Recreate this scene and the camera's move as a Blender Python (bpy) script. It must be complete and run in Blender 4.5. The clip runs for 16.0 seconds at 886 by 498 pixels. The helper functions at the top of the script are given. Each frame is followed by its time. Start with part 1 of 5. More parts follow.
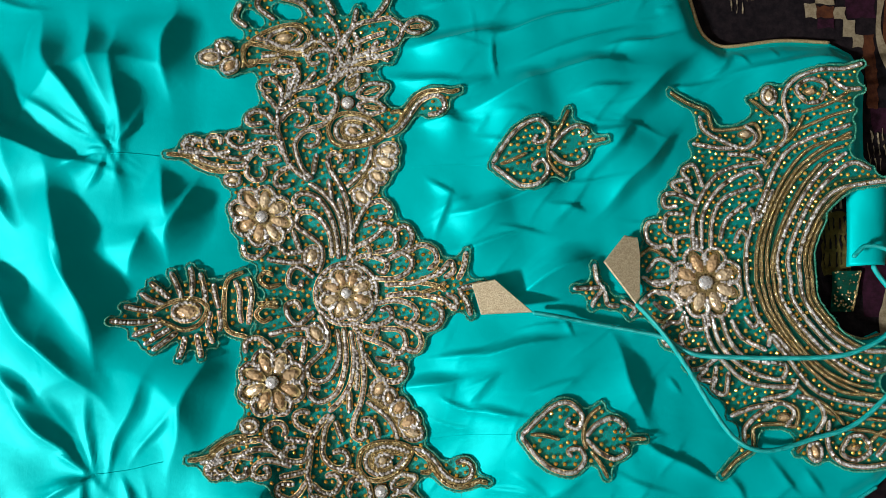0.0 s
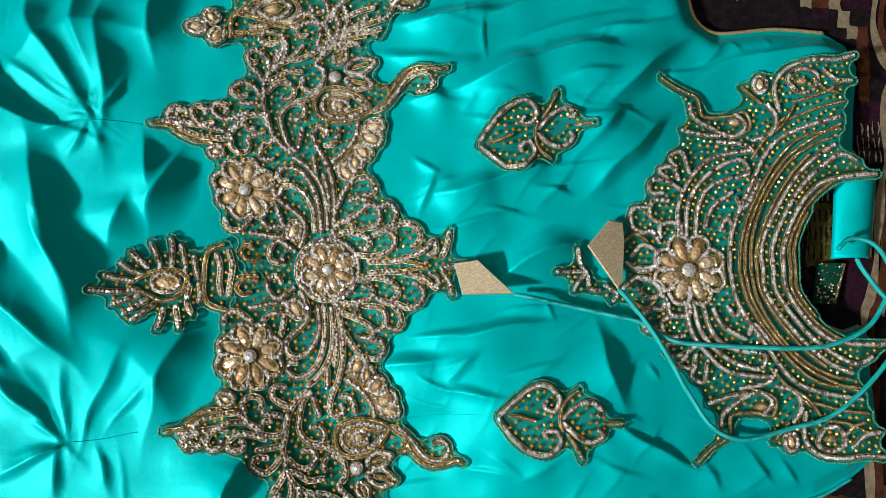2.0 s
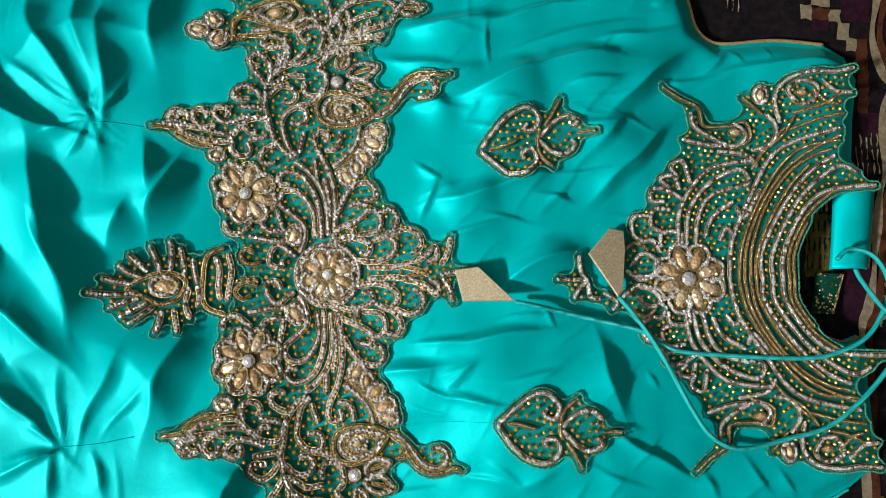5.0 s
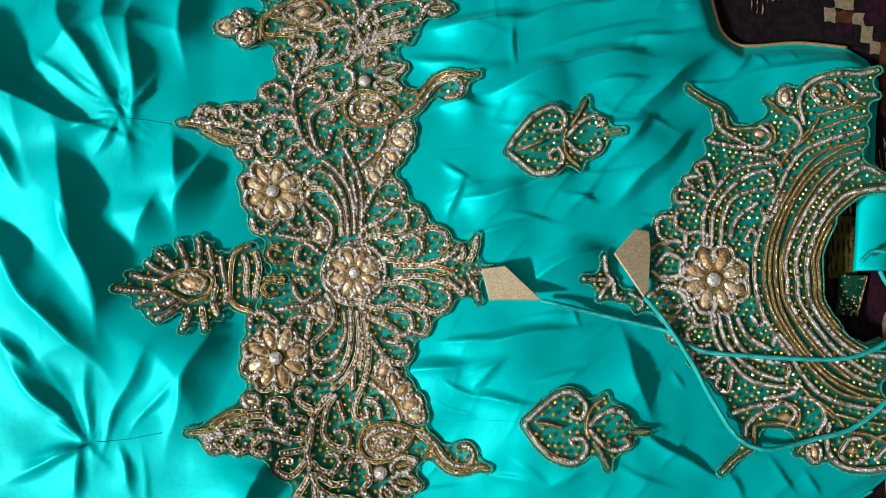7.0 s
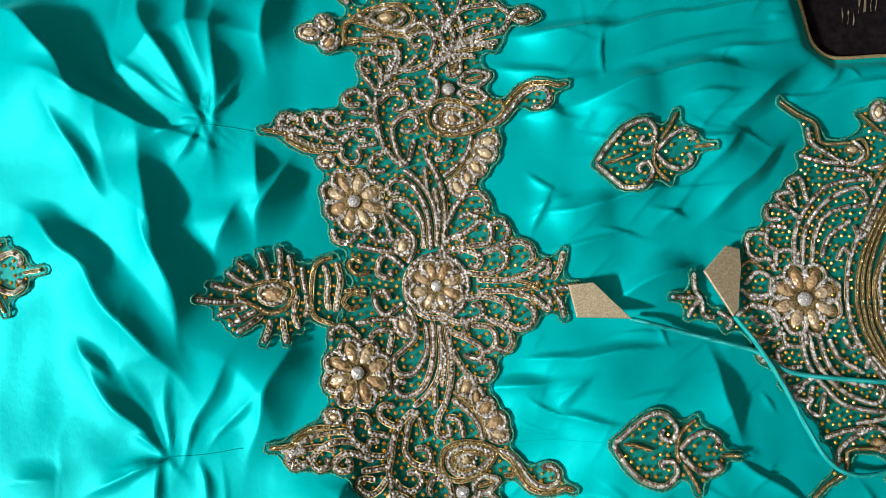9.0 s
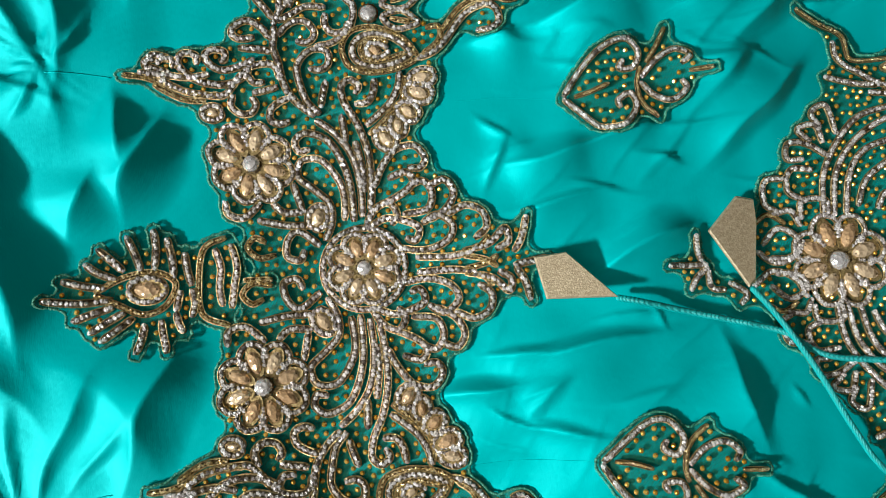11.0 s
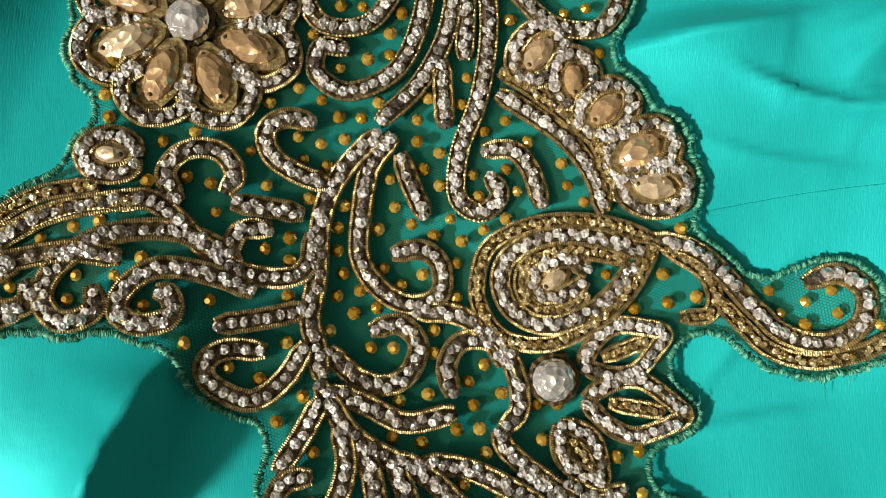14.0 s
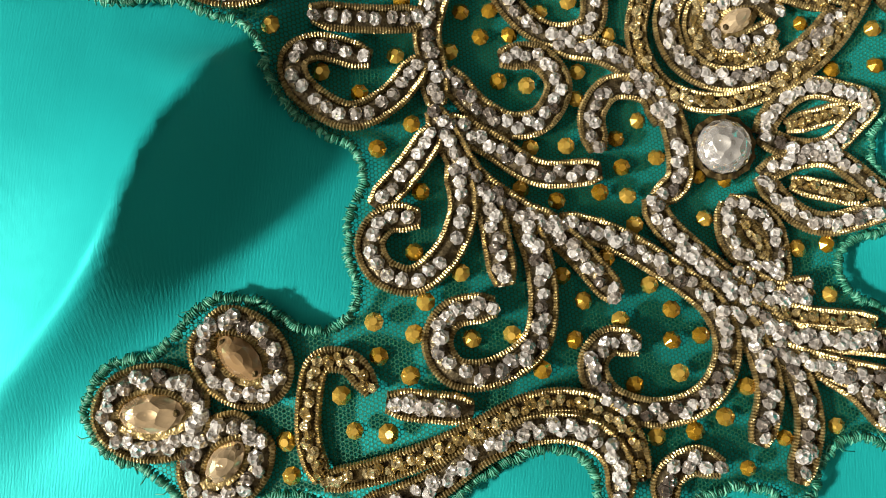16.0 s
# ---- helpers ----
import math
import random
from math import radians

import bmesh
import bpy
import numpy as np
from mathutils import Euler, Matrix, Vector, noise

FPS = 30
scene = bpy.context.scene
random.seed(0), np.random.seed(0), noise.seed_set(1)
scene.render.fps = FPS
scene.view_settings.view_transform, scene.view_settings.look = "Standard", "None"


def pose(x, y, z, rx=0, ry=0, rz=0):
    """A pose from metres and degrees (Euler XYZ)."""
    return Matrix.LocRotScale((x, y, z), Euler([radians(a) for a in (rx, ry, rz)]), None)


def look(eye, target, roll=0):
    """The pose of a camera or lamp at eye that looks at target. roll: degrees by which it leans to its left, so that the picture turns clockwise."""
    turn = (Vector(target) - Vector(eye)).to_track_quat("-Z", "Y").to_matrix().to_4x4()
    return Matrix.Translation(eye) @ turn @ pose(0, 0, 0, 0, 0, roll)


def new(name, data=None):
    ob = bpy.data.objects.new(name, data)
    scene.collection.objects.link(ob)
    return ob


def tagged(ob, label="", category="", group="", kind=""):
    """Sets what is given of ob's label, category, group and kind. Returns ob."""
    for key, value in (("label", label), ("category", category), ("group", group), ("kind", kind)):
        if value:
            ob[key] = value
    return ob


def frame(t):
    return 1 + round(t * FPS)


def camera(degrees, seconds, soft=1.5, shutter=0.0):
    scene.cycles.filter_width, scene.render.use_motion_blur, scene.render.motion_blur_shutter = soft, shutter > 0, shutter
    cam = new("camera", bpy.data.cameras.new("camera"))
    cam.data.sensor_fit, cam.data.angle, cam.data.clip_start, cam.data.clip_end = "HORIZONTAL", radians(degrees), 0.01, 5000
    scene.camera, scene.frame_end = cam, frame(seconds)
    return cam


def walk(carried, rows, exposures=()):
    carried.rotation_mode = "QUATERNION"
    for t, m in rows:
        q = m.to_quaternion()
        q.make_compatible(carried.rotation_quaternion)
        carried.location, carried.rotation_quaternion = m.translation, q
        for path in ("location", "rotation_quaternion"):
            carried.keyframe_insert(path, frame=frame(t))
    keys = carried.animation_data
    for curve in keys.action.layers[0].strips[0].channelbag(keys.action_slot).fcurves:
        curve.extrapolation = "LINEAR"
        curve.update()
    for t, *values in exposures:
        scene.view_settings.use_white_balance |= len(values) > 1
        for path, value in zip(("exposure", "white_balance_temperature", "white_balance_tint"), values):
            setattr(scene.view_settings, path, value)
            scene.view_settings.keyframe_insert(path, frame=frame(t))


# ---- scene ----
from mathutils.kdtree import KDTree

cam = camera(64.0, 16.0, soft=0.6)
PATH = [
    (0, (-0.012, -0.076, 0.55), (0.029, 0.201, -1.43), 8.9),
    (0.5, (-0.008, -0.081, 0.548), (0.026, 0.175, -1.436), 7.9),
    (1, (-0.013, -0.081, 0.543), (0.028, 0.147, -1.444), 10.5),
    (1.5, (-0.004, -0.081, 0.548), (0.045, 0.155, -1.438), 12.9),
    (2, (-0.002, -0.082, 0.546), (0.052, 0.161, -1.439), 14.8),
    (2.5, (-0.002, -0.083, 0.55), (0.075, 0.162, -1.434), 20.2),
    (3, (-0.002, -0.086, 0.549), (0.075, 0.162, -1.434), 20.1),
    (3.5, (-0.005, -0.085, 0.548), (0.073, 0.164, -1.435), 20.2),
    (4, (-0.01, -0.079, 0.546), (0.069, 0.17, -1.437), 20.5),
    (6.5, (-0.008, -0.086, 0.544), (0.067, 0.192, -1.436), 17.9),
    (7, (-0.029, -0.086, 0.545), (0.046, 0.182, -1.435), 18.9),
    (7.5, (-0.054, -0.085, 0.541), (0.019, 0.172, -1.442), 19.3),
    (8, (-0.084, -0.081, 0.536), (-0.025, 0.179, -1.447), 16.4),
    (8.5, (-0.101, -0.074, 0.533), (-0.039, 0.178, -1.45), 18.2),
    (8.7, (-0.097, -0.074, 0.533), (-0.038, 0.178, -1.451), 17.6),
    (10.8, (-0.054, -0.077, 0.427), (0.021, 0.217, -1.55), 15.4),
    (11, (-0.046, -0.069, 0.408), (0.03, 0.158, -1.578), 19.7),
    (11.5, (-0.01, -0.079, 0.347), (0.068, 0.103, -1.643), 24.0),
    (12, (-0.006, -0.117, 0.277), (0.045, 0.067, -1.714), 15.9),
    (12.5, (-0.014, -0.143, 0.227), (0.002, 0.023, -1.766), 5.8),
    (13, (-0.042, -0.155, 0.189), (-0.038, 0.0, -1.805), 1.8),
    (13.5, (-0.059, -0.164, 0.173), (-0.045, 0.026, -1.818), 4.5),
    (14, (-0.072, -0.172, 0.158), (-0.063, 0.051, -1.829), 2.3),
    (14.5, (-0.081, -0.183, 0.145), (-0.071, 0.069, -1.839), 1.9),
    (15, (-0.087, -0.196, 0.133), (-0.104, 0.044, -1.853), -3.3),
    (15.5, (-0.09, -0.21, 0.122), (-0.091, 0.002, -1.866), 2.4),
    (16, (-0.095, -0.219, 0.118), (-0.091, -0.025, -1.873), 6.3),
]
walk(cam, [(t, look(eye, target, roll)) for t, eye, target, roll in PATH], ((0, 0.18, 6250, 10), (11, 0.18, 6250, 10), (13.5, 0.16, 7050, 10), (16, 0.22, 7150, 10)))

# ---- light ----
world = bpy.data.worlds.new("room_air")
scene.world = world
world.use_nodes = True
world.node_tree.nodes["Background"].inputs[0].default_value = (1.0, 0.9, 0.75, 1)
world.node_tree.nodes["Background"].inputs[1].default_value = 0.005


def area_lamp(name, eye, target, size_x, size_y, watts, colour):
    data = bpy.data.lights.new(name, "AREA")
    data.shape, data.size, data.size_y, data.energy, data.color = "RECTANGLE", size_x, size_y, watts, colour
    ob = new(name, data)
    ob.matrix_world = look(eye, target)
    return ob


area_lamp("tube_light", (-3.35, -1.6, 2.35), (0, 0, 0), 0.5, 0.28, 284, (1.0, 0.97, 0.92))
# Added warm fill near the ceiling, no known source; brightens what the stones reflect.
fill_lamp = bpy.data.lights.new("ceiling_fill", "POINT")
fill_lamp.energy, fill_lamp.color, fill_lamp.shadow_soft_size = 2.5, (1.0, 0.86, 0.62), 0.05
new("ceiling_fill", fill_lamp).location = (0.45, -0.5, 2.35)


# ---- materials ----
def material(name, colour, rough=0.5, metal=0.0):
    m = bpy.data.materials.new(name)
    m.use_nodes = True
    b = m.node_tree.nodes["Principled BSDF"]
    b.inputs["Base Color"].default_value = (*colour, 1)
    b.inputs["Roughness"].default_value = rough
    b.inputs["Metallic"].default_value = metal
    return m, m.node_tree, b


def node(tree, kind, **values):
    n = tree.nodes.new(kind)
    for key, v in values.items():
        if key in n.inputs:
            n.inputs[key].default_value = v
    return n


def ramp(tree, source, stops):
    n = tree.nodes.new("ShaderNodeValToRGB")
    while len(n.color_ramp.elements) < len(stops):
        n.color_ramp.elements.new(0.5)
    for e, (p, c) in zip(n.color_ramp.elements, stops):
        e.position, e.color = p, (*c, 1)
    tree.links.new(source, n.inputs[0])
    return n.outputs[0]


def bump(tree, bsdf, source, strength, distance, below=None):
    n = node(tree, "ShaderNodeBump", Strength=strength, Distance=distance)
    tree.links.new(source, n.inputs["Height"])
    if below:
        tree.links.new(below.outputs[0], n.inputs["Normal"])
    tree.links.new(n.outputs[0], bsdf.inputs["Normal"])
    return n


def coords(tree):
    return tree.nodes.new("ShaderNodeNewGeometry").outputs["Position"]


def noise_of(tree, place, scale, detail=3.0, rough=0.55):
    n = node(tree, "ShaderNodeTexNoise", Scale=scale, Detail=detail, Roughness=rough)
    tree.links.new(place, n.inputs["Vector"])
    return n.outputs["Fac"]


def satin_material(name, light, dark):
    m, t, b = material(name, light, 0.55, 0.22)
    p = coords(t)
    t.links.new(ramp(t, noise_of(t, p, 9, 4), ((0.3, dark), (0.7, light))), b.inputs["Base Color"])
    b.inputs["Anisotropic"].default_value = 0.5
    b.inputs["Sheen Weight"].default_value = 0.12
    b.inputs["Sheen Roughness"].default_value = 0.35
    b.inputs["Sheen Tint"].default_value = (0.15, 1, 0.92, 1)
    b.inputs["Specular Tint"].default_value = (0.12, 0.95, 0.88, 1)
    b.inputs["Specular IOR Level"].default_value = 0.6
    soft = bump(t, b, noise_of(t, p, 26, 4), 0.13, 0.006)
    lie = node(t, "ShaderNodeMapping", Scale=(2600.0, 300.0, 1.0), Rotation=(0, 0, 0.8))
    t.links.new(p, lie.inputs["Vector"])
    threads = bump(t, b, noise_of(t, lie.outputs[0], 1.0, 2), 0.12, 0.0004, soft)
    weft = node(t, "ShaderNodeTexWave", Scale=620.0, Distortion=4.0, Detail=1.0)
    t.links.new(p, weft.inputs["Vector"])
    bump(t, b, weft.outputs["Fac"], 0.05, 0.00025, threads)
    return m


SATIN = satin_material("teal_satin", (0.0, 0.46, 0.475), (0.0, 0.38, 0.385))
CORD, _t, _b = material("teal_cord", (0.0, 0.36, 0.35), 0.5)
_w = node(_t, "ShaderNodeTexWave", Scale=420.0, Distortion=2.0)
_t.links.new(coords(_t), _w.inputs["Vector"])
bump(_t, _b, _w.outputs["Fac"], 0.5, 0.0006)


def metal_thread(name, light, dark, rough, metal=0.85):
    m, t, b = material(name, light, rough, metal)
    p = coords(t)
    t.links.new(ramp(t, noise_of(t, p, 700, 2), ((0.32, dark), (0.68, light))), b.inputs["Base Color"])
    bump(t, b, noise_of(t, p, 1100, 2), 0.6, 0.0006)
    return m


ZARI = metal_thread("gold_zari_thread", (0.56, 0.44, 0.21), (0.18, 0.13, 0.05), 0.32, 0.75)
BACKING = metal_thread("silver_gold_backing", (0.26, 0.21, 0.125), (0.04, 0.032, 0.018), 0.3, 0.72)
BRONZE = metal_thread("bronze_bead_backing", (0.13, 0.09, 0.03), (0.03, 0.02, 0.008), 0.55, 0.6)


def glints(t, b, scale):
    """The cut facets and foil inside a stone, as small planes that each catch another part of the room."""
    v = node(t, "ShaderNodeTexVoronoi", Scale=scale)
    t.links.new(coords(t), v.inputs["Vector"])
    bump(t, b, v.outputs["Distance"], 0.4 if scale < 900 else 1.0, 0.9 / scale)


def gem(name, tones, rough, metal):
    """Foil-backed stones: a tone for each stone, mirror-bright facets."""
    m, t, b = material(name, tones[0], rough, metal)
    info = t.nodes.new("ShaderNodeNewGeometry").outputs["Random Per Island"]
    step = 1.0 / len(tones)
    t.links.new(ramp(t, info, [(i * step, c) for i, c in enumerate(tones)]), b.inputs["Base Color"])
    b.inputs["Coat Weight"].default_value = 0.9
    b.inputs["Coat Roughness"].default_value = 0.03
    if "stud" not in name:
        glints(t, b, 1000.0)
    return m


# White to near-black tones: the stones' sparkle contrast is partly put into the colour.
CRYSTAL = gem("clear_foiled_crystal", ((1.0, 0.99, 0.98), (0.5, 0.45, 0.4), (1.0, 1.0, 1.0), (0.78, 0.73, 0.68), (0.13, 0.1, 0.08), (1.0, 0.98, 0.96)), 0.12, 0.6)
AMBER_BEAD = gem("amber_gold_bead", ((0.68, 0.5, 0.2), (0.36, 0.24, 0.07), (0.9, 0.74, 0.4)), 0.14, 0.75)
STUD = gem("gold_stud", ((0.72, 0.42, 0.05), (0.5, 0.27, 0.02), (0.9, 0.6, 0.12)), 0.16, 0.7)
CHAMPAGNE = gem("champagne_foiled_glass", ((0.6, 0.42, 0.25), (0.46, 0.3, 0.16), (0.7, 0.55, 0.36)), 0.1, 0.75)
CLEAR, _t, _b = material("large_clear_crystal", (0.97, 0.97, 0.97), 0.1, 0.75)
_b.inputs["Coat Weight"].default_value = 0.6
glints(_t, _b, 420.0)

# Fine tulle: threads round open cells, the cells let the satin show.
NET, _t, _b = material("green_tulle_net", (0.002, 0.12, 0.06), 0.7)


def lattice(tree, place, cell, shift):
    """How far a place lies from the nearest point of a lattice of cells, in cells."""
    last = place
    for operation, value in (("ADD", (shift * cell, shift * cell * 3 ** 0.5, 0)), ("MODULO", (cell, cell * 3 ** 0.5, 1e6)), ("SUBTRACT", (cell / 2, cell * 3 ** 0.5 / 2, 0)), ("MULTIPLY", (1 / cell, 1 / cell, 0))):
        n = tree.nodes.new("ShaderNodeVectorMath")
        n.operation = operation
        n.inputs[1].default_value = value
        tree.links.new(last, n.inputs[0])
        last = n.outputs[0]
    n = tree.nodes.new("ShaderNodeVectorMath")
    n.operation = "LENGTH"
    tree.links.new(last, n.inputs[0])
    return n.outputs["Value"]


_turned = node(_t, "ShaderNodeMapping", Location=(3.0, 3.0, 0.0), Rotation=(0, 0, 0.35))
_t.links.new(coords(_t), _turned.inputs["Vector"])
_least = _t.nodes.new("ShaderNodeMath")
_least.operation = "MINIMUM"
for _i, _shift in enumerate((0.0, 0.5)):
    _t.links.new(lattice(_t, _turned.outputs[0], 0.00072, _shift), _least.inputs[_i])
_mask = ramp(_t, _least.outputs[0], ((0.38, (0.06, 0.06, 0.06)), (0.45, (0.92, 0.92, 0.92))))
_clear = _t.nodes.new("ShaderNodeBsdfTransparent")
_mix = _t.nodes.new("ShaderNodeMixShader")
_t.links.new(_mask, _mix.inputs[0])
_t.links.new(_clear.outputs[0], _mix.inputs[1])
_t.links.new(_b.outputs[0], _mix.inputs[2])
_t.links.new(_mix.outputs[0], _t.nodes["Material Output"].inputs[0])
WHIP, _t, _b = material("green_whip_thread", (0.02, 0.2, 0.13), 0.45)
_t.links.new(ramp(_t, _t.nodes.new("ShaderNodeNewGeometry").outputs["Random Per Island"], ((0.2, (0.004, 0.12, 0.07)), (0.6, (0.02, 0.24, 0.16)), (0.95, (0.14, 0.48, 0.34)))), _b.inputs["Base Color"])

FOIL = metal_thread("gold_glitter_fabric", (0.5, 0.42, 0.28), (0.32, 0.26, 0.16), 0.42, 0.45)
PIPING = metal_thread("gold_piping", (0.6, 0.47, 0.25), (0.3, 0.22, 0.1), 0.45, 0.5)


def woven(name, colour, other, scale=900):
    m, t, b = material(name, colour, 0.9)
    b.inputs["Specular IOR Level"].default_value = 0.08
    p = coords(t)
    w = node(t, "ShaderNodeTexWave", Scale=float(scale), Distortion=3.0, Detail=2.0)
    w.bands_direction = "Y"
    t.links.new(p, w.inputs["Vector"])
    t.links.new(ramp(t, noise_of(t, p, 160, 4, 0.7), ((0.35, other), (0.62, colour))), b.inputs["Base Color"])
    bump(t, b, w.outputs["Fac"], 0.6, 0.0008)
    return m


NET_SOLID = woven("dark_green_net_cloth", (0.0, 0.09, 0.06), (0.01, 0.05, 0.03))
WEAVE_BLACK = woven("black_woven_cotton", (0.0066, 0.0055, 0.0077), (0.01925, 0.01375, 0.0165))
WEAVE_PLUM = woven("plum_woven_cotton", (0.0385, 0.0099, 0.02475), (0.0165, 0.0055, 0.011))
WEAVE_CREAM = woven("cream_woven_cotton", (0.35, 0.294, 0.196), (0.21, 0.161, 0.098))
WEAVE_OCHRE = woven("ochre_woven_cotton", (0.132, 0.11, 0.0275), (0.0605, 0.0495, 0.011))
WEAVE_RUST = woven("rust_woven_cotton", (0.11, 0.0385, 0.0165), (0.0495, 0.0165, 0.011))
WEAVE_NAVY = woven("navy_woven_cotton", (0.0066, 0.0099, 0.033), (0.011, 0.0165, 0.0275))
CEILING = material("white_ceiling_paint", (0.5, 0.48, 0.44), 0.8)[0]
WALL, _t, _b = material("painted_wall", (0.15, 0.135, 0.11), 0.8)
bump(_t, _b, noise_of(_t, coords(_t), 60), 0.1, 0.003)
FLOOR, _t, _b = material("stone_floor", (0.3, 0.27, 0.24), 0.4)
_t.links.new(ramp(_t, noise_of(_t, coords(_t), 6, 5), ((0.3, (0.15, 0.125, 0.105)), (0.7, (0.24, 0.21, 0.18)))), _b.inputs["Base Color"])


# ---- mesh building ----
class Shape:
    """Vertices and faces of one mesh, in metres."""

    def __init__(self):
        self.v, self.f = [], []

    def add(self, verts, faces):
        n = len(self.v)
        self.v.extend(verts)
        self.f.extend([tuple(i + n for i in face) for face in faces])

    def make(self, name, mat, parent=None, smooth=False):
        me = bpy.data.meshes.new(name)
        me.from_pydata([tuple(p) for p in self.v], [], self.f)
        me.materials.append(mat)
        if smooth:
            me.polygons.foreach_set("use_smooth", [True] * len(me.polygons))
        me.update()
        ob = new(name, me)
        ob.parent = parent
        return ob


def box(shape, x0, y0, z0, x1, y1, z1):
    shape.add([(x, y, z) for z in (z0, z1) for x, y in ((x0, y0), (x1, y0), (x1, y1), (x0, y1))],
              [(3, 2, 1, 0), (4, 5, 6, 7), (0, 1, 5, 4), (1, 2, 6, 5), (2, 3, 7, 6), (3, 0, 4, 7)])


def spline(points, step):
    """A smooth line through the points, resampled at even steps."""
    p = np.array(points, float)
    if len(p) == 2:
        p = np.array([p[0], (p[0] + p[1]) / 2, p[1]])
    q = np.vstack([2 * p[0] - p[1], p, 2 * p[-1] - p[-2]])
    u = np.linspace(0, 1, 24, endpoint=False)[:, None]
    out = []
    for a, b, c, d in zip(q[:-3], q[1:-2], q[2:-1], q[3:]):
        out.append(0.5 * (2 * b + (c - a) * u + (2 * a - 5 * b + 4 * c - d) * u ** 2 + (3 * b - a - 3 * c + d) * u ** 3))
    out = np.vstack(out + [p[-1:]])
    s = np.concatenate([[0], np.cumsum(np.linalg.norm(np.diff(out, axis=0), axis=1))])
    at = np.linspace(0, s[-1], max(3, int(s[-1] / step) + 1))
    return np.stack([np.interp(at, s, out[:, k]) for k in range(out.shape[1])], 1)


def tangents(line):
    d = np.gradient(line, axis=0)
    return d / np.maximum(np.linalg.norm(d, axis=1, keepdims=True), 1e-9)


# ---- the lie of the cloth ----
# Soft rises of the bedding under the dress: x, y, height in millimetres.
RISES = np.array(((-145, 28, -7), (-76, -34, -12), (-130, -104, -1), (211, -18, -10), (-200, -50, 1), (40, 69, 8), (58, -134, 15), (127, 89, 7),
                  (142, -140, 14), (-257, 73, 17), (-255, -171, 10), (-46, -184, -12), (-48, -160, -9), (-134, -132, 3), (-88, -164, -9), (-131, -166, 4),
                  (-18, -191, -10), (-27, -141, -8), (-99, -199, -1), (-88, -222, 3), (-136, -235, 3), (-118, -193, 2),
                  (20, -173, -4), (71, -47, -8), (151, -36, -11), (-247, -58, 11), (-77, 120, -4), (186, 136, -3), (297, 135, -8), (246, 102, -11), (315, -147, -5), (-370, 70, 15), (-370, -60, 13), (-370, -190, 11))) * 0.001
FOLDS = []


def fold(x0, y0, x1, y1, width, strength=1.0):
    """A fold of the satin: it rises gently from the left and drops steeply on its far side. Millimetres."""
    FOLDS.append((x0 * 0.001, y0 * 0.001, x1 * 0.001, y1 * 0.001, width * 0.001, strength))


def nearness(r):
    return (1 + r / 0.034) * np.exp(-r / 0.034)


_far = np.hypot(RISES[:, None, 0] - RISES[None, :, 0], RISES[:, None, 1] - RISES[None, :, 1])
RISE_WEIGHTS = np.linalg.solve(nearness(_far) + 0.06 * np.eye(len(RISES)), RISES[:, 2])


def rise(x, y):
    z = np.zeros_like(x)
    for (ax, ay, _), w in zip(RISES, RISE_WEIGHTS):
        z += w * nearness(np.hypot(x - ax, y - ay))
    return z


GATHERS = ((-0.256, 0.071), (-0.253, -0.170))  # where the waist seam is pulled together


_r = random.Random(5)
SWELLS = [(_r.uniform(0.028, 0.09), _r.gauss(1.9, 0.7), _r.uniform(0, 6.28)) for _ in range(16)]


def swell(x, y):
    """The soft unevenness of cloth that has been folded away."""
    z = np.zeros_like(x)
    for length, a, phase in SWELLS:
        across = x * math.cos(a) + y * math.sin(a)
        along = y * math.cos(a) - x * math.sin(a)
        z += 0.006 * length * np.sin(across / length * 6.28 + phase + 1.6 * np.sin(along / length * 1.3 + phase)) * (0.5 + 0.5 * np.sin(along / length * 0.9 + 2 * phase))
    return z


def creases(x, y):
    z = np.zeros_like(x)
    x, y = (x + 0.0026 * np.sin(y * 41 + 1.3) + 0.0011 * np.sin(y * 117 + x * 53), y + 0.0024 * np.sin(x * 37 + 0.4) + 0.001 * np.sin(x * 109 - y * 61))
    tight = np.ones_like(x)
    for gx, gy in GATHERS:
        tight = np.minimum(tight, 0.12 + np.hypot(x - gx, y - gy) / 0.085)
    for x0, y0, x1, y1, w, strength in FOLDS:
        far = 7 * w
        some = (x > min(x0, x1) - far) & (x < max(x0, x1) + far) & (y > min(y0, y1) - far) & (y < max(y0, y1) + far)
        if not some.any():
            continue
        px, py, pw = x[some], y[some], w * tight[some]
        length = math.hypot(x1 - x0, y1 - y0)
        dx, dy = (x1 - x0) / length, (y1 - y0) / length
        nx, ny = -dy, dx
        if nx + 0.45 * ny < 0:
            nx, ny = -nx, -ny
        s = ((px - x0) * dx + (py - y0) * dy) / length
        u = (px - x0) * nx + (py - y0) * ny + 0.13 * pw * np.sin(5.0 * s + 40 * x0) + 0.5 * pw
        first, last = (-0.05 if min(math.hypot(ax - gx, ay - gy) for gx, gy in GATHERS) < 0.025 else 0.1 for ax, ay in ((x0, y0), (x1, y1)))
        ends = 1 / (1 + np.exp(-(s - first) * 8)) / (1 + np.exp((s - 1 + last) * 8))
        wide = pw * (0.75 + 0.35 * np.sin(math.pi * np.clip(s, 0, 1)))
        rising = np.exp(np.minimum(u, 0) / (1.9 * wide))
        t = np.clip(u / (1.75 * wide), 0, 1)
        falling = (1 - t) ** 1.9 * (1 + 0.4 * t)
        steep = min(2.0, 0.98 * strength * (1 + 0.9 * (1 - abs(nx))))
        z[some] += steep * pw * ends * np.where(u < 0, rising, falling)
    return z


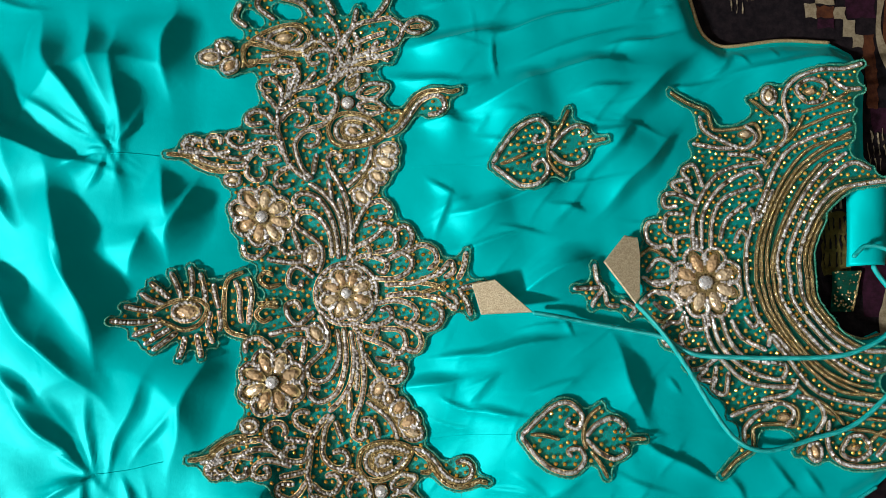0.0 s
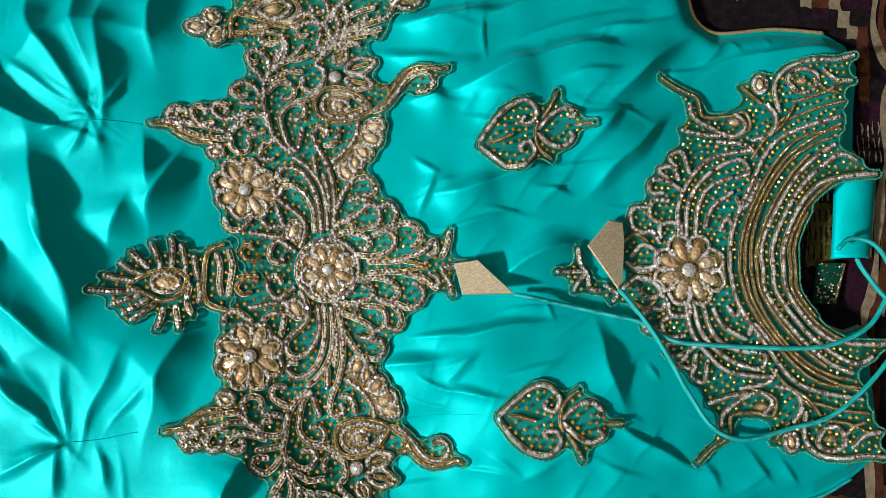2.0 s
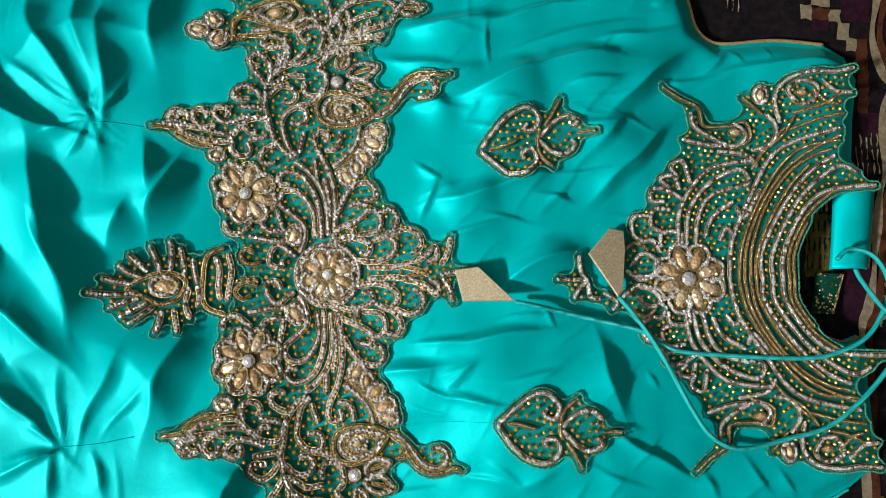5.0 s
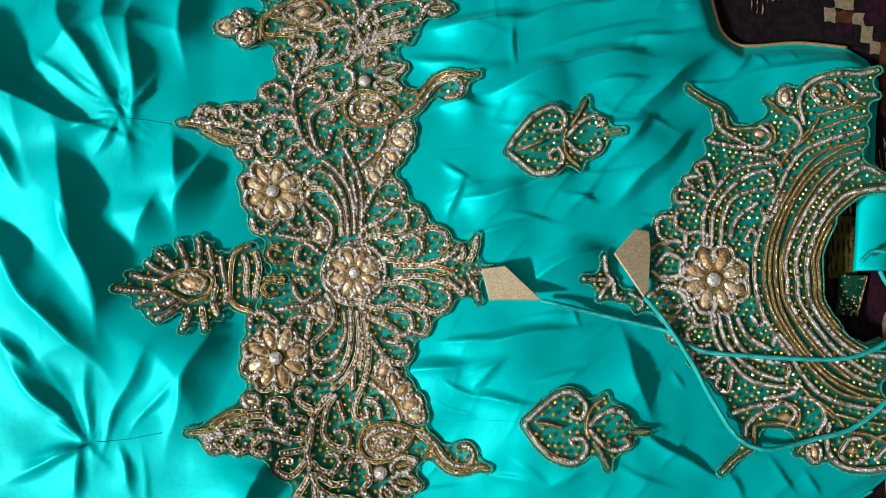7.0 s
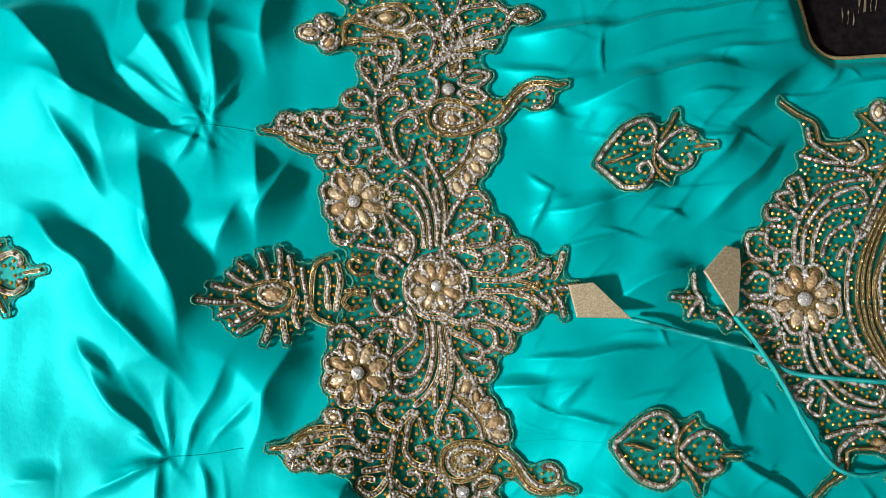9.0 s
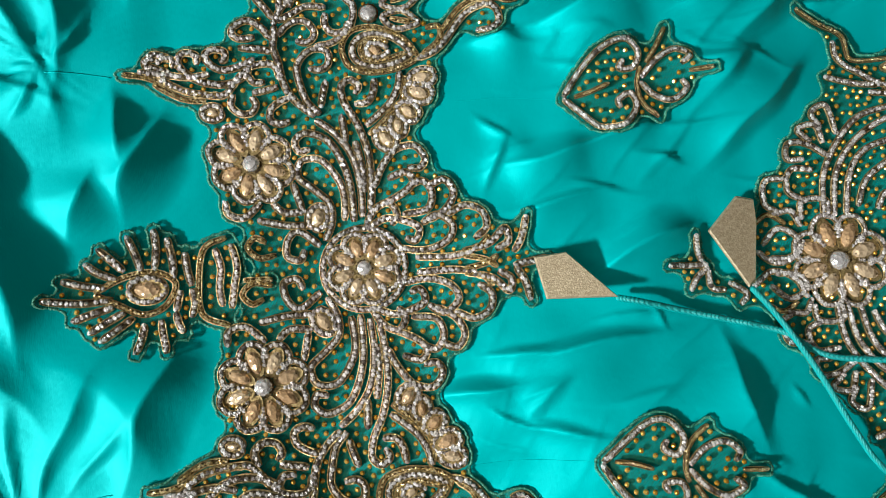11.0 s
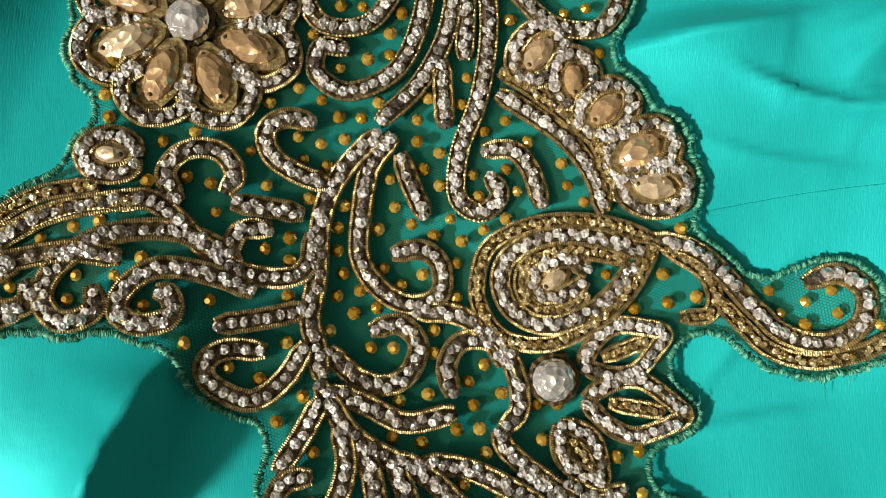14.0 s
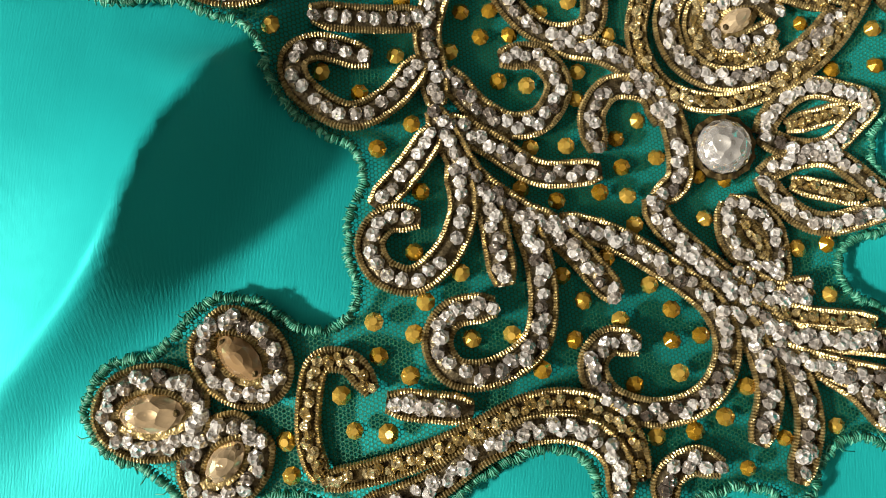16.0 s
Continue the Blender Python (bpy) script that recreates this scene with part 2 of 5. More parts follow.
fold(-407.7, 159.2, -334.3, 92, 22.8, 1.15)
fold(-370.7, 97, -278.9, 64.9, 10.8, 1.15)
fold(-362.9, 69.9, -320.9, 21, 6.6, 1.15)
fold(-369.2, -3.7, -321.1, -32.3, 10.8, 1.15)
fold(-329.7, -24.9, -259.1, -104.5, 14.1, 1.15)
fold(-310.4, 174.7, -259.7, 73.2, 14.9, 1.15)
fold(-278.2, 182.9, -260, 112.6, 10, 1.15)
fold(-246.3, 159, -248.8, 76.5, 22.8, 1.15)
fold(-211.3, 187.1, -210.9, 125, 16.6, 1.15)
fold(-295, 59.1, -268.6, -20.2, 16.6, 1.15)
fold(-275, -0.1, -249.3, -80.6, 18.7, 1.15)
fold(-262.1, 65.3, -270.5, 44.4, 7.5, 1.15)
fold(-218.7, 58.5, -206.7, 23.8, 9.1, 1.15)
fold(-190.2, 43.1, -203.2, -10, 14.9, 1.15)
fold(-220.9, 7.2, -232.8, -25.4, 11.6, 1.15)
fold(-317, 113.4, -255.4, 70.7, 4.2, 1.15)
fold(-306.1, -109.4, -258.5, -165.5, 12.5, 1.15)
fold(-259.3, -121.9, -252, -168.9, 5.8, 1.15)
fold(-219.8, -106, -240.1, -163.8, 9.1, 1.15)
fold(-198, -128, -222.2, -160.6, 5, 1.15)
fold(-169.6, -75.2, -191, -157.5, 14.9, 1.15)
fold(-258.9, -171.9, -304.7, -197.3, 7.5, 1.15)
fold(-258.6, -174.1, -260.6, -208, 10, 1.15)
fold(-230.5, -179, -223.1, -202.8, 6.6, 1.15)
fold(-363.6, -192.7, -332.7, -180.3, 8, 0.45)
fold(-119, -170, -157, -237, 9.0, 1.35)
fold(-128, -183, -149, -224, 6.0, 0.90)
fold(-127, -180, -130, -189, 3.0, 1.20)
fold(-325.1, -89.4, -300, -112.8, 5, 1.15)
fold(22, 122, 84, 142, 11.8, 1.62)
fold(79, 142, 146, 158, 8.9, 1.62)
fold(39, 180, 109, 197, 4.7, 1.62)
fold(105, 195, 182, 220, 3.7, 1.62)
fold(76, 160, 146, 184, 3.4, 1.62)
fold(137, 168, 192, 185, 3.9, 1.62)
fold(145, 106, 201, 159, 7.9, 1.62)
fold(109, 124, 145, 135, 3.4, 1.62)
fold(134, 35, 181, 94, 6.8, 1.49)
fold(7, 33, 56, 46, 7.9, 1.62)
fold(52, 44, 91, 56, 5.2, 1.49)
fold(44, 22, 82, 15, 1.6, 1.76)
fold(96, 37, 113, 30, 1.6, 1.76)
fold(-12, 57, 6, 46, 2.1, 1.49)
fold(5, 44, -1, 15, 2.9, 1.49)
fold(-25, 167, 44, 186, 8.4, 1.62)
fold(44, 144, 41, 174, 1.6, 1.62)
fold(183, 138, 233, 146, 2.1, 1.62)
fold(-39, 139, 8, 140, 5.2, 1.0)
fold(-21, 102, 9, 112, 4.2, 1.49)
fold(-7, -83, 27, -73, 2.4, 1.89)
fold(19, -76, 91, -67, 4.5, 1.62)
fold(-36, -107, 10, -96, 5.2, 1.2)
fold(-2, -111, 24, -121, 1.6, 1.89)
fold(17, -119, 59, -124, 1.6, 1.76)
fold(136, -75, 155, -125, 8.9, 1.08)
fold(149, -142, 208, -169, 2.9, 1.62)
fold(59, -60, 93, -56, 1.6, 1.62)
fold(91, -53, 98, -66, 1.3, 1.62)
fold(172, -96, 181, -105, 1.3, 1.49)
fold(77, 85, 143, 100, 4.2, 1.08)
fold(113, 57, 152, 101, 5.2, 1.08)
fold(15, 5, 62, 17, 3.1, 1.22)
fold(46.6, -31, 115.9, -0.3, 11.6, 1.2)
fold(254.1, -158.2, 269.7, -183.4, 3)
fold(280.4, -167, 291.8, -188, 2.6)
fold(217.4, -165.9, 229.1, -186.7, 3)
fold(225.3, 148.2, 334.6, 169.2, 3.9)
fold(246.9, 171.6, 257.6, 158.5, 2.2)
fold(274.2, 178.3, 281.5, 165.1, 2.2)

# Small crinkles: along the bodice, and fanning out from the two gathers of the waist seam.
wrinkles = random.Random(11)
for _ in range(18):
    x, y = wrinkles.uniform(-25, 230), wrinkles.uniform(-220, 210)
    a, r, w = wrinkles.gauss(0.45, 0.45), wrinkles.uniform(14, 42), wrinkles.uniform(2.0, 5.0)
    fold(x, y, x + r * math.cos(a), y + r * math.sin(a), w, wrinkles.uniform(0.35, 0.8))
for _ in range(90):
    x, y = wrinkles.uniform(-30, 240), wrinkles.uniform(-225, 215)
    a, r, w = wrinkles.gauss(0.4, 0.5), wrinkles.uniform(12, 50), wrinkles.uniform(1.2, 2.6)
    fold(x, y, x + r * math.cos(a), y + r * math.sin(a), w, wrinkles.uniform(0.3, 0.7))
for gx0, gy0, turn in ((-256, 71, 2.3), (-253, -170, 2.5)):
    for k in range(7):
        a, r, start = turn + wrinkles.uniform(-1.5, 1.3), wrinkles.uniform(15, 40), wrinkles.uniform(3, 12)
        fold(gx0 + start * math.cos(a), gy0 + start * math.sin(a), gx0 + r * math.cos(a), gy0 + r * math.sin(a), wrinkles.uniform(2.5, 6), 1.2)
for _ in range(5):
    x, y = wrinkles.uniform(-400, -190), wrinkles.uniform(-260, 210)
    a, r, w = wrinkles.gauss(2.0, 0.6), wrinkles.uniform(20, 60), wrinkles.uniform(2, 6)
    fold(x, y, x + r * math.cos(a), y + r * math.sin(a), w, wrinkles.uniform(0.3, 0.7))


CALM = []  # places where stiff embroidery holds the satin flat


def cloth(x, y):
    x, y = np.asarray(x, float), np.asarray(y, float)
    shape, x, y = x.shape, np.atleast_1d(x).ravel(), np.atleast_1d(y).ravel()
    z = creases(x, y) + swell(x, y)
    flat = np.zeros_like(x)
    for cx, cy, rx, ry in CALM:
        flat = np.maximum(flat, np.exp(-(((x - cx) / rx) ** 2 + ((y - cy) / ry) ** 2) ** 2))
    return (rise(x, y) + z * (1 - 0.85 * flat)).reshape(shape)


for row in ((-75, -35, 56, 260), (-195, -50, 60, 42), (92, 80, 36, 22), (100, -140, 38, 24), (265, -15, 80, 150), (-20, -40, 55, 45)):
    CALM.append([v * 0.001 for v in row])


def inside(poly, x, y):
    hit = np.zeros(x.shape, bool)
    for (x0, y0), (x1, y1) in zip(poly, np.roll(poly, -1, axis=0)):
        cross = (y0 > y) != (y1 > y)
        at = (x1 - x0) * (y - y0) / (y1 - y0 if y1 != y0 else 1e-9) + x0
        hit ^= cross & (x < at)
    return hit


def nearest(poly, x, y):
    best, bx, by = np.full(x.shape, 1e9), x.copy(), y.copy()
    for (x0, y0), (x1, y1) in zip(poly, np.roll(poly, -1, axis=0)):
        ex, ey = x1 - x0, y1 - y0
        s = np.clip(((x - x0) * ex + (y - y0) * ey) / max(ex * ex + ey * ey, 1e-12), 0, 1)
        px, py = x0 + s * ex, y0 + s * ey
        d = np.hypot(x - px, y - py)
        near = d < best
        best, bx, by = np.where(near, d, best), np.where(near, px, bx), np.where(near, py, by)
    return best, bx, by


def sheet_mesh(name, xs, ys, keep, moved_x, moved_y, height, mat, parent):
    """The cells of a grid that touch the kept points, with the edge drawn in to the outline."""
    ny, nx = keep.shape
    cell = keep[:-1, :-1] | keep[1:, :-1] | keep[:-1, 1:] | keep[1:, 1:]
    used = np.zeros(keep.shape, bool)
    for sy in (slice(0, -1), slice(1, None)):
        for sx in (slice(0, -1), slice(1, None)):
            used[sy, sx] |= cell
    index = np.full(keep.shape, -1)
    index[used] = np.arange(used.sum())
    px, py = moved_x[used], moved_y[used]
    pz = height(px, py)
    faces = np.stack([index[:-1, :-1][cell], index[:-1, 1:][cell], index[1:, 1:][cell], index[1:, :-1][cell]], 1)
    me = bpy.data.meshes.new(name)
    me.from_pydata(np.stack([px, py, pz], 1).tolist(), [], faces.tolist())
    me.materials.append(mat)
    me.polygons.foreach_set("use_smooth", [True] * len(me.polygons))
    me.update()
    ob = new(name, me)
    ob.parent = parent
    return ob


# ---- room ----
def room_side(name, x0, y0, z0, x1, y1, z1, mat):
    s = Shape()
    box(s, x0, y0, z0, x1, y1, z1)
    return tagged(s.make(name, mat), kind="structure")


# Unseen plain shell, added for bounce light and for the stones to reflect.
room_side("floor", -4.2, -4.2, -0.7, 4.2, 4.2, -0.6, FLOOR)
room_side("wall_west", -4.3, -4.2, -0.6, -4.2, 4.2, 2.9, WALL)
room_side("wall_east", 4.2, -4.2, -0.6, 4.3, 4.2, 2.9, WALL)
room_side("wall_north", -4.2, 4.2, -0.6, 4.2, 4.3, 2.9, WALL)
room_side("wall_south", -4.2, -4.3, -0.6, 4.2, -4.2, 2.9, WALL)
room_side("ceiling", -4.2, -4.2, 2.9, 4.2, 4.2, 3.0, CEILING)

BED_Z = -0.021
bed = tagged(new("bed"), "low bed with a mattress under a woven bedspread", "bed")
bed.location = (0, 0, -0.6)


def part(shape, name, mat, parent, label="", smooth=False):
    ob = shape.make(name, mat, parent, smooth)
    ob.matrix_parent_inverse = Matrix.Translation(-Vector(parent.location)) if parent.type == "EMPTY" else Matrix()
    return tagged(ob, label) if label else ob


s = Shape()
box(s, -0.95, -0.9, -0.42, 0.95, 0.9, BED_Z - 0.006)
part(s, "mattress", WEAVE_CREAM, bed)
s = Shape()
box(s, -0.98, -0.93, -0.6, 0.98, 0.93, -0.42)
part(s, "bed_frame", WEAVE_RUST, bed)

# The bedspread: a slightly uneven black weave with woven blocks and bands lying proud of it.
gx, gy = np.meshgrid(np.linspace(-0.95, 0.95, 200), np.linspace(-0.9, 0.9, 190))


def bed_height(x, y):
    return BED_Z + 0.0014 * np.sin(x * 61 + 3 * np.sin(y * 23)) * np.cos(y * 47) - 0.0014


bedspread = sheet_mesh("bedspread", gx[0], gy[:, 0], np.ones(gx.shape, bool), gx, gy, bed_height, WEAVE_BLACK, None)
tagged(bedspread, "dark patterned handwoven bedspread in black, plum, cream and ochre", "bedspread")


def woven_patch(name, x0, y0, x1, y1, mat, lift=0.0008, ragged=0.0012):
    """A woven block in the bedspread, with slightly stepped edges. Millimetres in the plan."""
    x0, y0, x1, y1 = (v * 0.001 for v in (x0, y0, x1, y1))
    n, k = max(2, int((x1 - x0) / 0.004)), max(2, int((y1 - y0) / 0.004))
    xs, ys = np.meshgrid(np.linspace(x0, x1, n + 1), np.linspace(y0, y1, k + 1))
    xs = xs + np.random.uniform(-ragged, ragged, xs.shape) * ((xs == x0) | (xs == x1))
    ys = ys + np.random.uniform(-ragged, ragged, ys.shape) * ((ys == y0) | (ys == y1))
    return sheet_mesh(name, None, None, np.ones(xs.shape, bool), xs, ys, lambda a, b: bed_height(a, b) + lift, mat, bedspread)


woven_patch("woven_block", 311, 208, 320, 221, WEAVE_CREAM, 0.0012)
woven_patch("woven_block", 321, 221, 337, 235, WEAVE_CREAM, 0.0012)
woven_patch("woven_block", 336, 207, 346, 219, WEAVE_CREAM, 0.0012)
woven_patch("woven_block", 343, 192, 354, 207, WEAVE_CREAM, 0.0012)
woven_patch("woven_block", 350, 182, 360, 193, WEAVE_CREAM, 0.0012)
woven_patch("woven_block", 320, 208, 336, 219, WEAVE_RUST, 0.0010)
woven_patch("woven_block", 321, 199, 335, 207, WEAVE_PLUM, 0.0010)
woven_patch("woven_block", 347, 209, 374, 248, WEAVE_PLUM, 0.0007)
woven_patch("woven_block", 360, 128, 370, 195, WEAVE_RUST, 0.0006)
woven_patch("woven_block", 363, 107, 381, 128, WEAVE_PLUM, 0.0006)
woven_patch("woven_block", 394, 204, 427, 252, WEAVE_PLUM, 0.0007)
woven_patch("woven_block", 398, 204, 403, 228, WEAVE_OCHRE, 0.0011)
woven_patch("woven_block", 406, 171, 447, 199, WEAVE_NAVY, 0.0007)
woven_patch("woven_block", 391, 96, 442, 143, WEAVE_OCHRE, 0.0007)
woven_patch("woven_block", 385, 66, 440, 92, WEAVE_NAVY, 0.0007)
woven_patch("woven_block", 383, 32, 438, 55, WEAVE_NAVY, 0.0009)
woven_patch("woven_block", 380, 17, 437, 27, WEAVE_RUST, 0.0008)
woven_patch("woven_block", 376, -13, 435, 13, WEAVE_OCHRE, 0.0006)
woven_patch("woven_block", 370, -53, 432, -17, WEAVE_CREAM, 0.0005)
woven_patch("woven_block", 378, -122, 428, -93, WEAVE_NAVY, 0.0008)
woven_patch("woven_block", 312, -14, 334, 38, WEAVE_OCHRE, 0.0008)
woven_patch("woven_block", 343, -48, 366, 1, WEAVE_PLUM, 0.0007)
woven_patch("woven_block", 354, -237, 373, -187, WEAVE_OCHRE, 0.0007)
woven_patch("woven_block", 314, -246, 346, -195, WEAVE_RUST, 0.0007)
woven_patch("woven_block", 377, -237, 420, -175, WEAVE_NAVY, 0.0007)
woven_patch("woven_block", 257, -246, 312, -204, WEAVE_PLUM, 0.0007)
woven_patch("woven_tick", 361, 98, 362, 108, WEAVE_CREAM, 0.0013)
woven_patch("woven_tick", 366, 97, 366, 107, WEAVE_CREAM, 0.0013)
woven_patch("woven_tick", 370, 100, 371, 110, WEAVE_CREAM, 0.0013)
woven_patch("woven_tick", 375, 99, 376, 111, WEAVE_CREAM, 0.0013)
woven_patch("woven_tick", 380, 98, 381, 110, WEAVE_CREAM, 0.0013)
woven_patch("woven_tick", 357, 85, 357, 97, WEAVE_CREAM, 0.0013)
woven_patch("woven_tick", 361, 86, 362, 96, WEAVE_CREAM, 0.0013)
woven_patch("woven_tick", 366, 87, 367, 97, WEAVE_CREAM, 0.0013)
woven_patch("woven_tick", 371, 87, 372, 96, WEAVE_CREAM, 0.0013)
woven_patch("woven_tick", 375, 85, 376, 97, WEAVE_CREAM, 0.0013)
woven_patch("woven_tick", 381, 86, 381, 97, WEAVE_CREAM, 0.0013)
woven_patch("woven_tick", 353, 75, 354, 84, WEAVE_CREAM, 0.0013)
woven_patch("woven_tick", 358, 74, 358, 84, WEAVE_CREAM, 0.0013)
woven_patch("woven_tick", 362, 74, 363, 85, WEAVE_CREAM, 0.0013)
woven_patch("woven_tick", 367, 74, 367, 85, WEAVE_CREAM, 0.0013)
woven_patch("woven_tick", 372, 75, 373, 85, WEAVE_CREAM, 0.0013)
woven_patch("woven_tick", 377, 76, 377, 86, WEAVE_CREAM, 0.0013)
woven_patch("woven_tick", 381, 76, 382, 86, WEAVE_CREAM, 0.0013)
woven_patch("woven_tick", 316, 38, 317, 50, WEAVE_CREAM, 0.0013)
woven_patch("woven_tick", 321, 38, 321, 49, WEAVE_CREAM, 0.0013)
woven_patch("woven_tick", 325, 40, 326, 49, WEAVE_CREAM, 0.0013)
woven_patch("woven_tick", 330, 40, 330, 50, WEAVE_CREAM, 0.0013)
woven_patch("woven_tick", 261, 223, 262, 236, WEAVE_CREAM, 0.0013)
woven_patch("woven_tick", 266, 224, 267, 235, WEAVE_CREAM, 0.0013)
woven_patch("woven_tick", 272, 225, 272, 236, WEAVE_CREAM, 0.0013)
woven_patch("woven_tick", 276, 226, 276, 238, WEAVE_CREAM, 0.0013)
woven_patch("woven_tick", 247, 213, 247, 225, WEAVE_CREAM, 0.0013)
woven_patch("woven_tick", 252, 211, 252, 225, WEAVE_CREAM, 0.0013)
woven_patch("woven_tick", 257, 212, 257, 224, WEAVE_CREAM, 0.0013)
woven_patch("woven_tick", 314, 20, 314, 33, WEAVE_BLACK, 0.0015)
woven_patch("woven_tick", 314, 6, 314, 18, WEAVE_BLACK, 0.0015)
woven_patch("woven_tick", 313, -9, 313, 3, WEAVE_BLACK, 0.0015)
woven_patch("woven_tick", 319, 22, 319, 33, WEAVE_BLACK, 0.0015)
woven_patch("woven_tick", 318, 7, 319, 18, WEAVE_BLACK, 0.0015)
woven_patch("woven_tick", 317, -7, 318, 4, WEAVE_BLACK, 0.0015)
woven_patch("woven_tick", 323, 24, 323, 33, WEAVE_BLACK, 0.0015)
woven_patch("woven_tick", 323, 7, 323, 19, WEAVE_BLACK, 0.0015)
woven_patch("woven_tick", 322, -8, 323, 4, WEAVE_BLACK, 0.0015)
woven_patch("woven_tick", 328, 24, 328, 33, WEAVE_BLACK, 0.0015)
woven_patch("woven_tick", 327, 6, 328, 19, WEAVE_BLACK, 0.0015)
woven_patch("woven_tick", 327, -6, 327, 4, WEAVE_BLACK, 0.0015)
woven_patch("woven_tick", 332, 24, 333, 34, WEAVE_BLACK, 0.0015)
woven_patch("woven_tick", 331, 10, 332, 19, WEAVE_BLACK, 0.0015)
woven_patch("woven_tick", 332, -7, 332, 4, WEAVE_BLACK, 0.0015)
woven_patch("woven_tick", 371, -26, 375, -19, WEAVE_BLACK, 0.0010)
woven_patch("woven_tick", 371, -35, 375, -28, WEAVE_BLACK, 0.0010)
woven_patch("woven_tick", 370, -44, 374, -37, WEAVE_BLACK, 0.0010)
woven_patch("woven_tick", 370, -53, 374, -46, WEAVE_BLACK, 0.0010)
woven_patch("woven_tick", 377, -26, 381, -19, WEAVE_BLACK, 0.0010)
woven_patch("woven_tick", 376, -35, 380, -28, WEAVE_BLACK, 0.0010)
woven_patch("woven_tick", 376, -44, 380, -37, WEAVE_BLACK, 0.0010)
woven_patch("woven_tick", 375, -53, 379, -46, WEAVE_BLACK, 0.0010)
woven_patch("woven_tick", 382, -25, 387, -18, WEAVE_BLACK, 0.0010)
woven_patch("woven_tick", 382, -35, 386, -28, WEAVE_BLACK, 0.0010)
woven_patch("woven_tick", 381, -44, 386, -37, WEAVE_BLACK, 0.0010)
woven_patch("woven_tick", 381, -53, 385, -46, WEAVE_BLACK, 0.0010)
woven_patch("woven_tick", 388, -25, 392, -18, WEAVE_BLACK, 0.0010)
woven_patch("woven_tick", 388, -34, 392, -27, WEAVE_BLACK, 0.0010)
woven_patch("woven_tick", 387, -44, 391, -37, WEAVE_BLACK, 0.0010)
woven_patch("woven_tick", 387, -53, 391, -46, WEAVE_BLACK, 0.0010)
woven_patch("woven_tick", 394, -25, 398, -18, WEAVE_BLACK, 0.0010)
woven_patch("woven_tick", 393, -34, 397, -27, WEAVE_BLACK, 0.0010)
woven_patch("woven_tick", 393, -43, 397, -36, WEAVE_BLACK, 0.0010)
woven_patch("woven_tick", 392, -52, 396, -45, WEAVE_BLACK, 0.0010)


def woven_band(points, half, mat, lift):
    line = spline(np.array(points) * 0.001, 0.004)
    t = tangents(line)
    n = np.stack([-t[:, 1], t[:, 0]], 1)
    wide = half * 0.001 * (1 + 0.35 * np.sin(np.arange(len(line)) * 0.35))[:, None]
    rows = np.stack([line + n * k * wide for k in (-1, 0, 1)], 1)
    return sheet_mesh("woven_band", None, None, np.ones(rows.shape[:2], bool), rows[..., 0], rows[..., 1], lambda p, q: bed_height(p, q) + lift, mat, bedspread)



woven_band([(381.8, 262.3), (379.1, 229.3), (374.8, 196.7), (381.3, 165.4), (388.7, 152.8), (382.4, 134.1), (381.1, 108.2), (382.2, 77.7), (375.6, 52.1), (370.5, 2.4), (363.5, -36.6), (357.5, -55.9), (356.9, -121.3), (357.5, -211.2)], 3.2, WEAVE_CREAM, 0.0014)
woven_band([(388.8, 262.3), (386.1, 229.3), (381.8, 196.7), (388.3, 165.4), (395.7, 152.8), (389.4, 134.1), (388.1, 108.2), (389.2, 77.7), (382.6, 52.1), (377.5, 2.4), (370.5, -36.6), (364.5, -55.9), (363.9, -121.3), (364.5, -211.2)], 3.4, WEAVE_RUST, 0.0011)

# ---- the dress ----
dress = tagged(new("dress"), "teal satin dress with beaded embroidery laid out on the bedspread", "dress")
dress.location = (0, 0, BED_Z)
OUTLINE = np.array(((-560, -290), (-545, -330), (193, -330), (198, -290), (222, -228), (265, -206), (310, -197), (340, -181), (365, -160), (361, -125),
                    (358, -92), (360, -72), (350, -60), (336, -66), (318, -58), (304, -42), (298, -13), (299, 20), (306, 46), (324, 62), (345, 67), (362, 68),
                    (358, 76), (350, 84), (352, 120), (356, 155), (346, 174), (328, 184), (285, 185), (236, 179), (219, 190), (211, 215), (200, 260),
                    (196, 330), (-545, 330), (-560, 290))) * 0.001
RES = 0.0016
gx, gy = np.meshgrid(np.arange(-0.564, 0.372, RES), np.arange(-0.334, 0.335, RES))
keep = inside(OUTLINE, gx, gy)
far, ex, ey = nearest(OUTLINE, gx, gy)


def body_height(x, y):
    d = nearest(OUTLINE, x, y)[0]
    z = cloth(x, y)
    drop = np.exp(-(d / 0.012) ** 2)
    return np.maximum(z * (1 - drop) + (BED_Z + 0.0035) * drop, BED_Z + 0.003)


front = sheet_mesh("front_panel", None, None, keep, np.where(keep, gx, ex), np.where(keep, gy, ey), body_height, SATIN, dress)
front.matrix_parent_inverse = Matrix.Translation((0, 0, -BED_Z))
thick = front.modifiers.new("thickness", "SOLIDIFY")
thick.thickness, thick.offset = 0.0012, -1
tagged(front, "shiny creased teal satin")


def dress_part(shape, name, mat, label="", smooth=False):
    return part(shape, name, mat, dress, label, smooth)


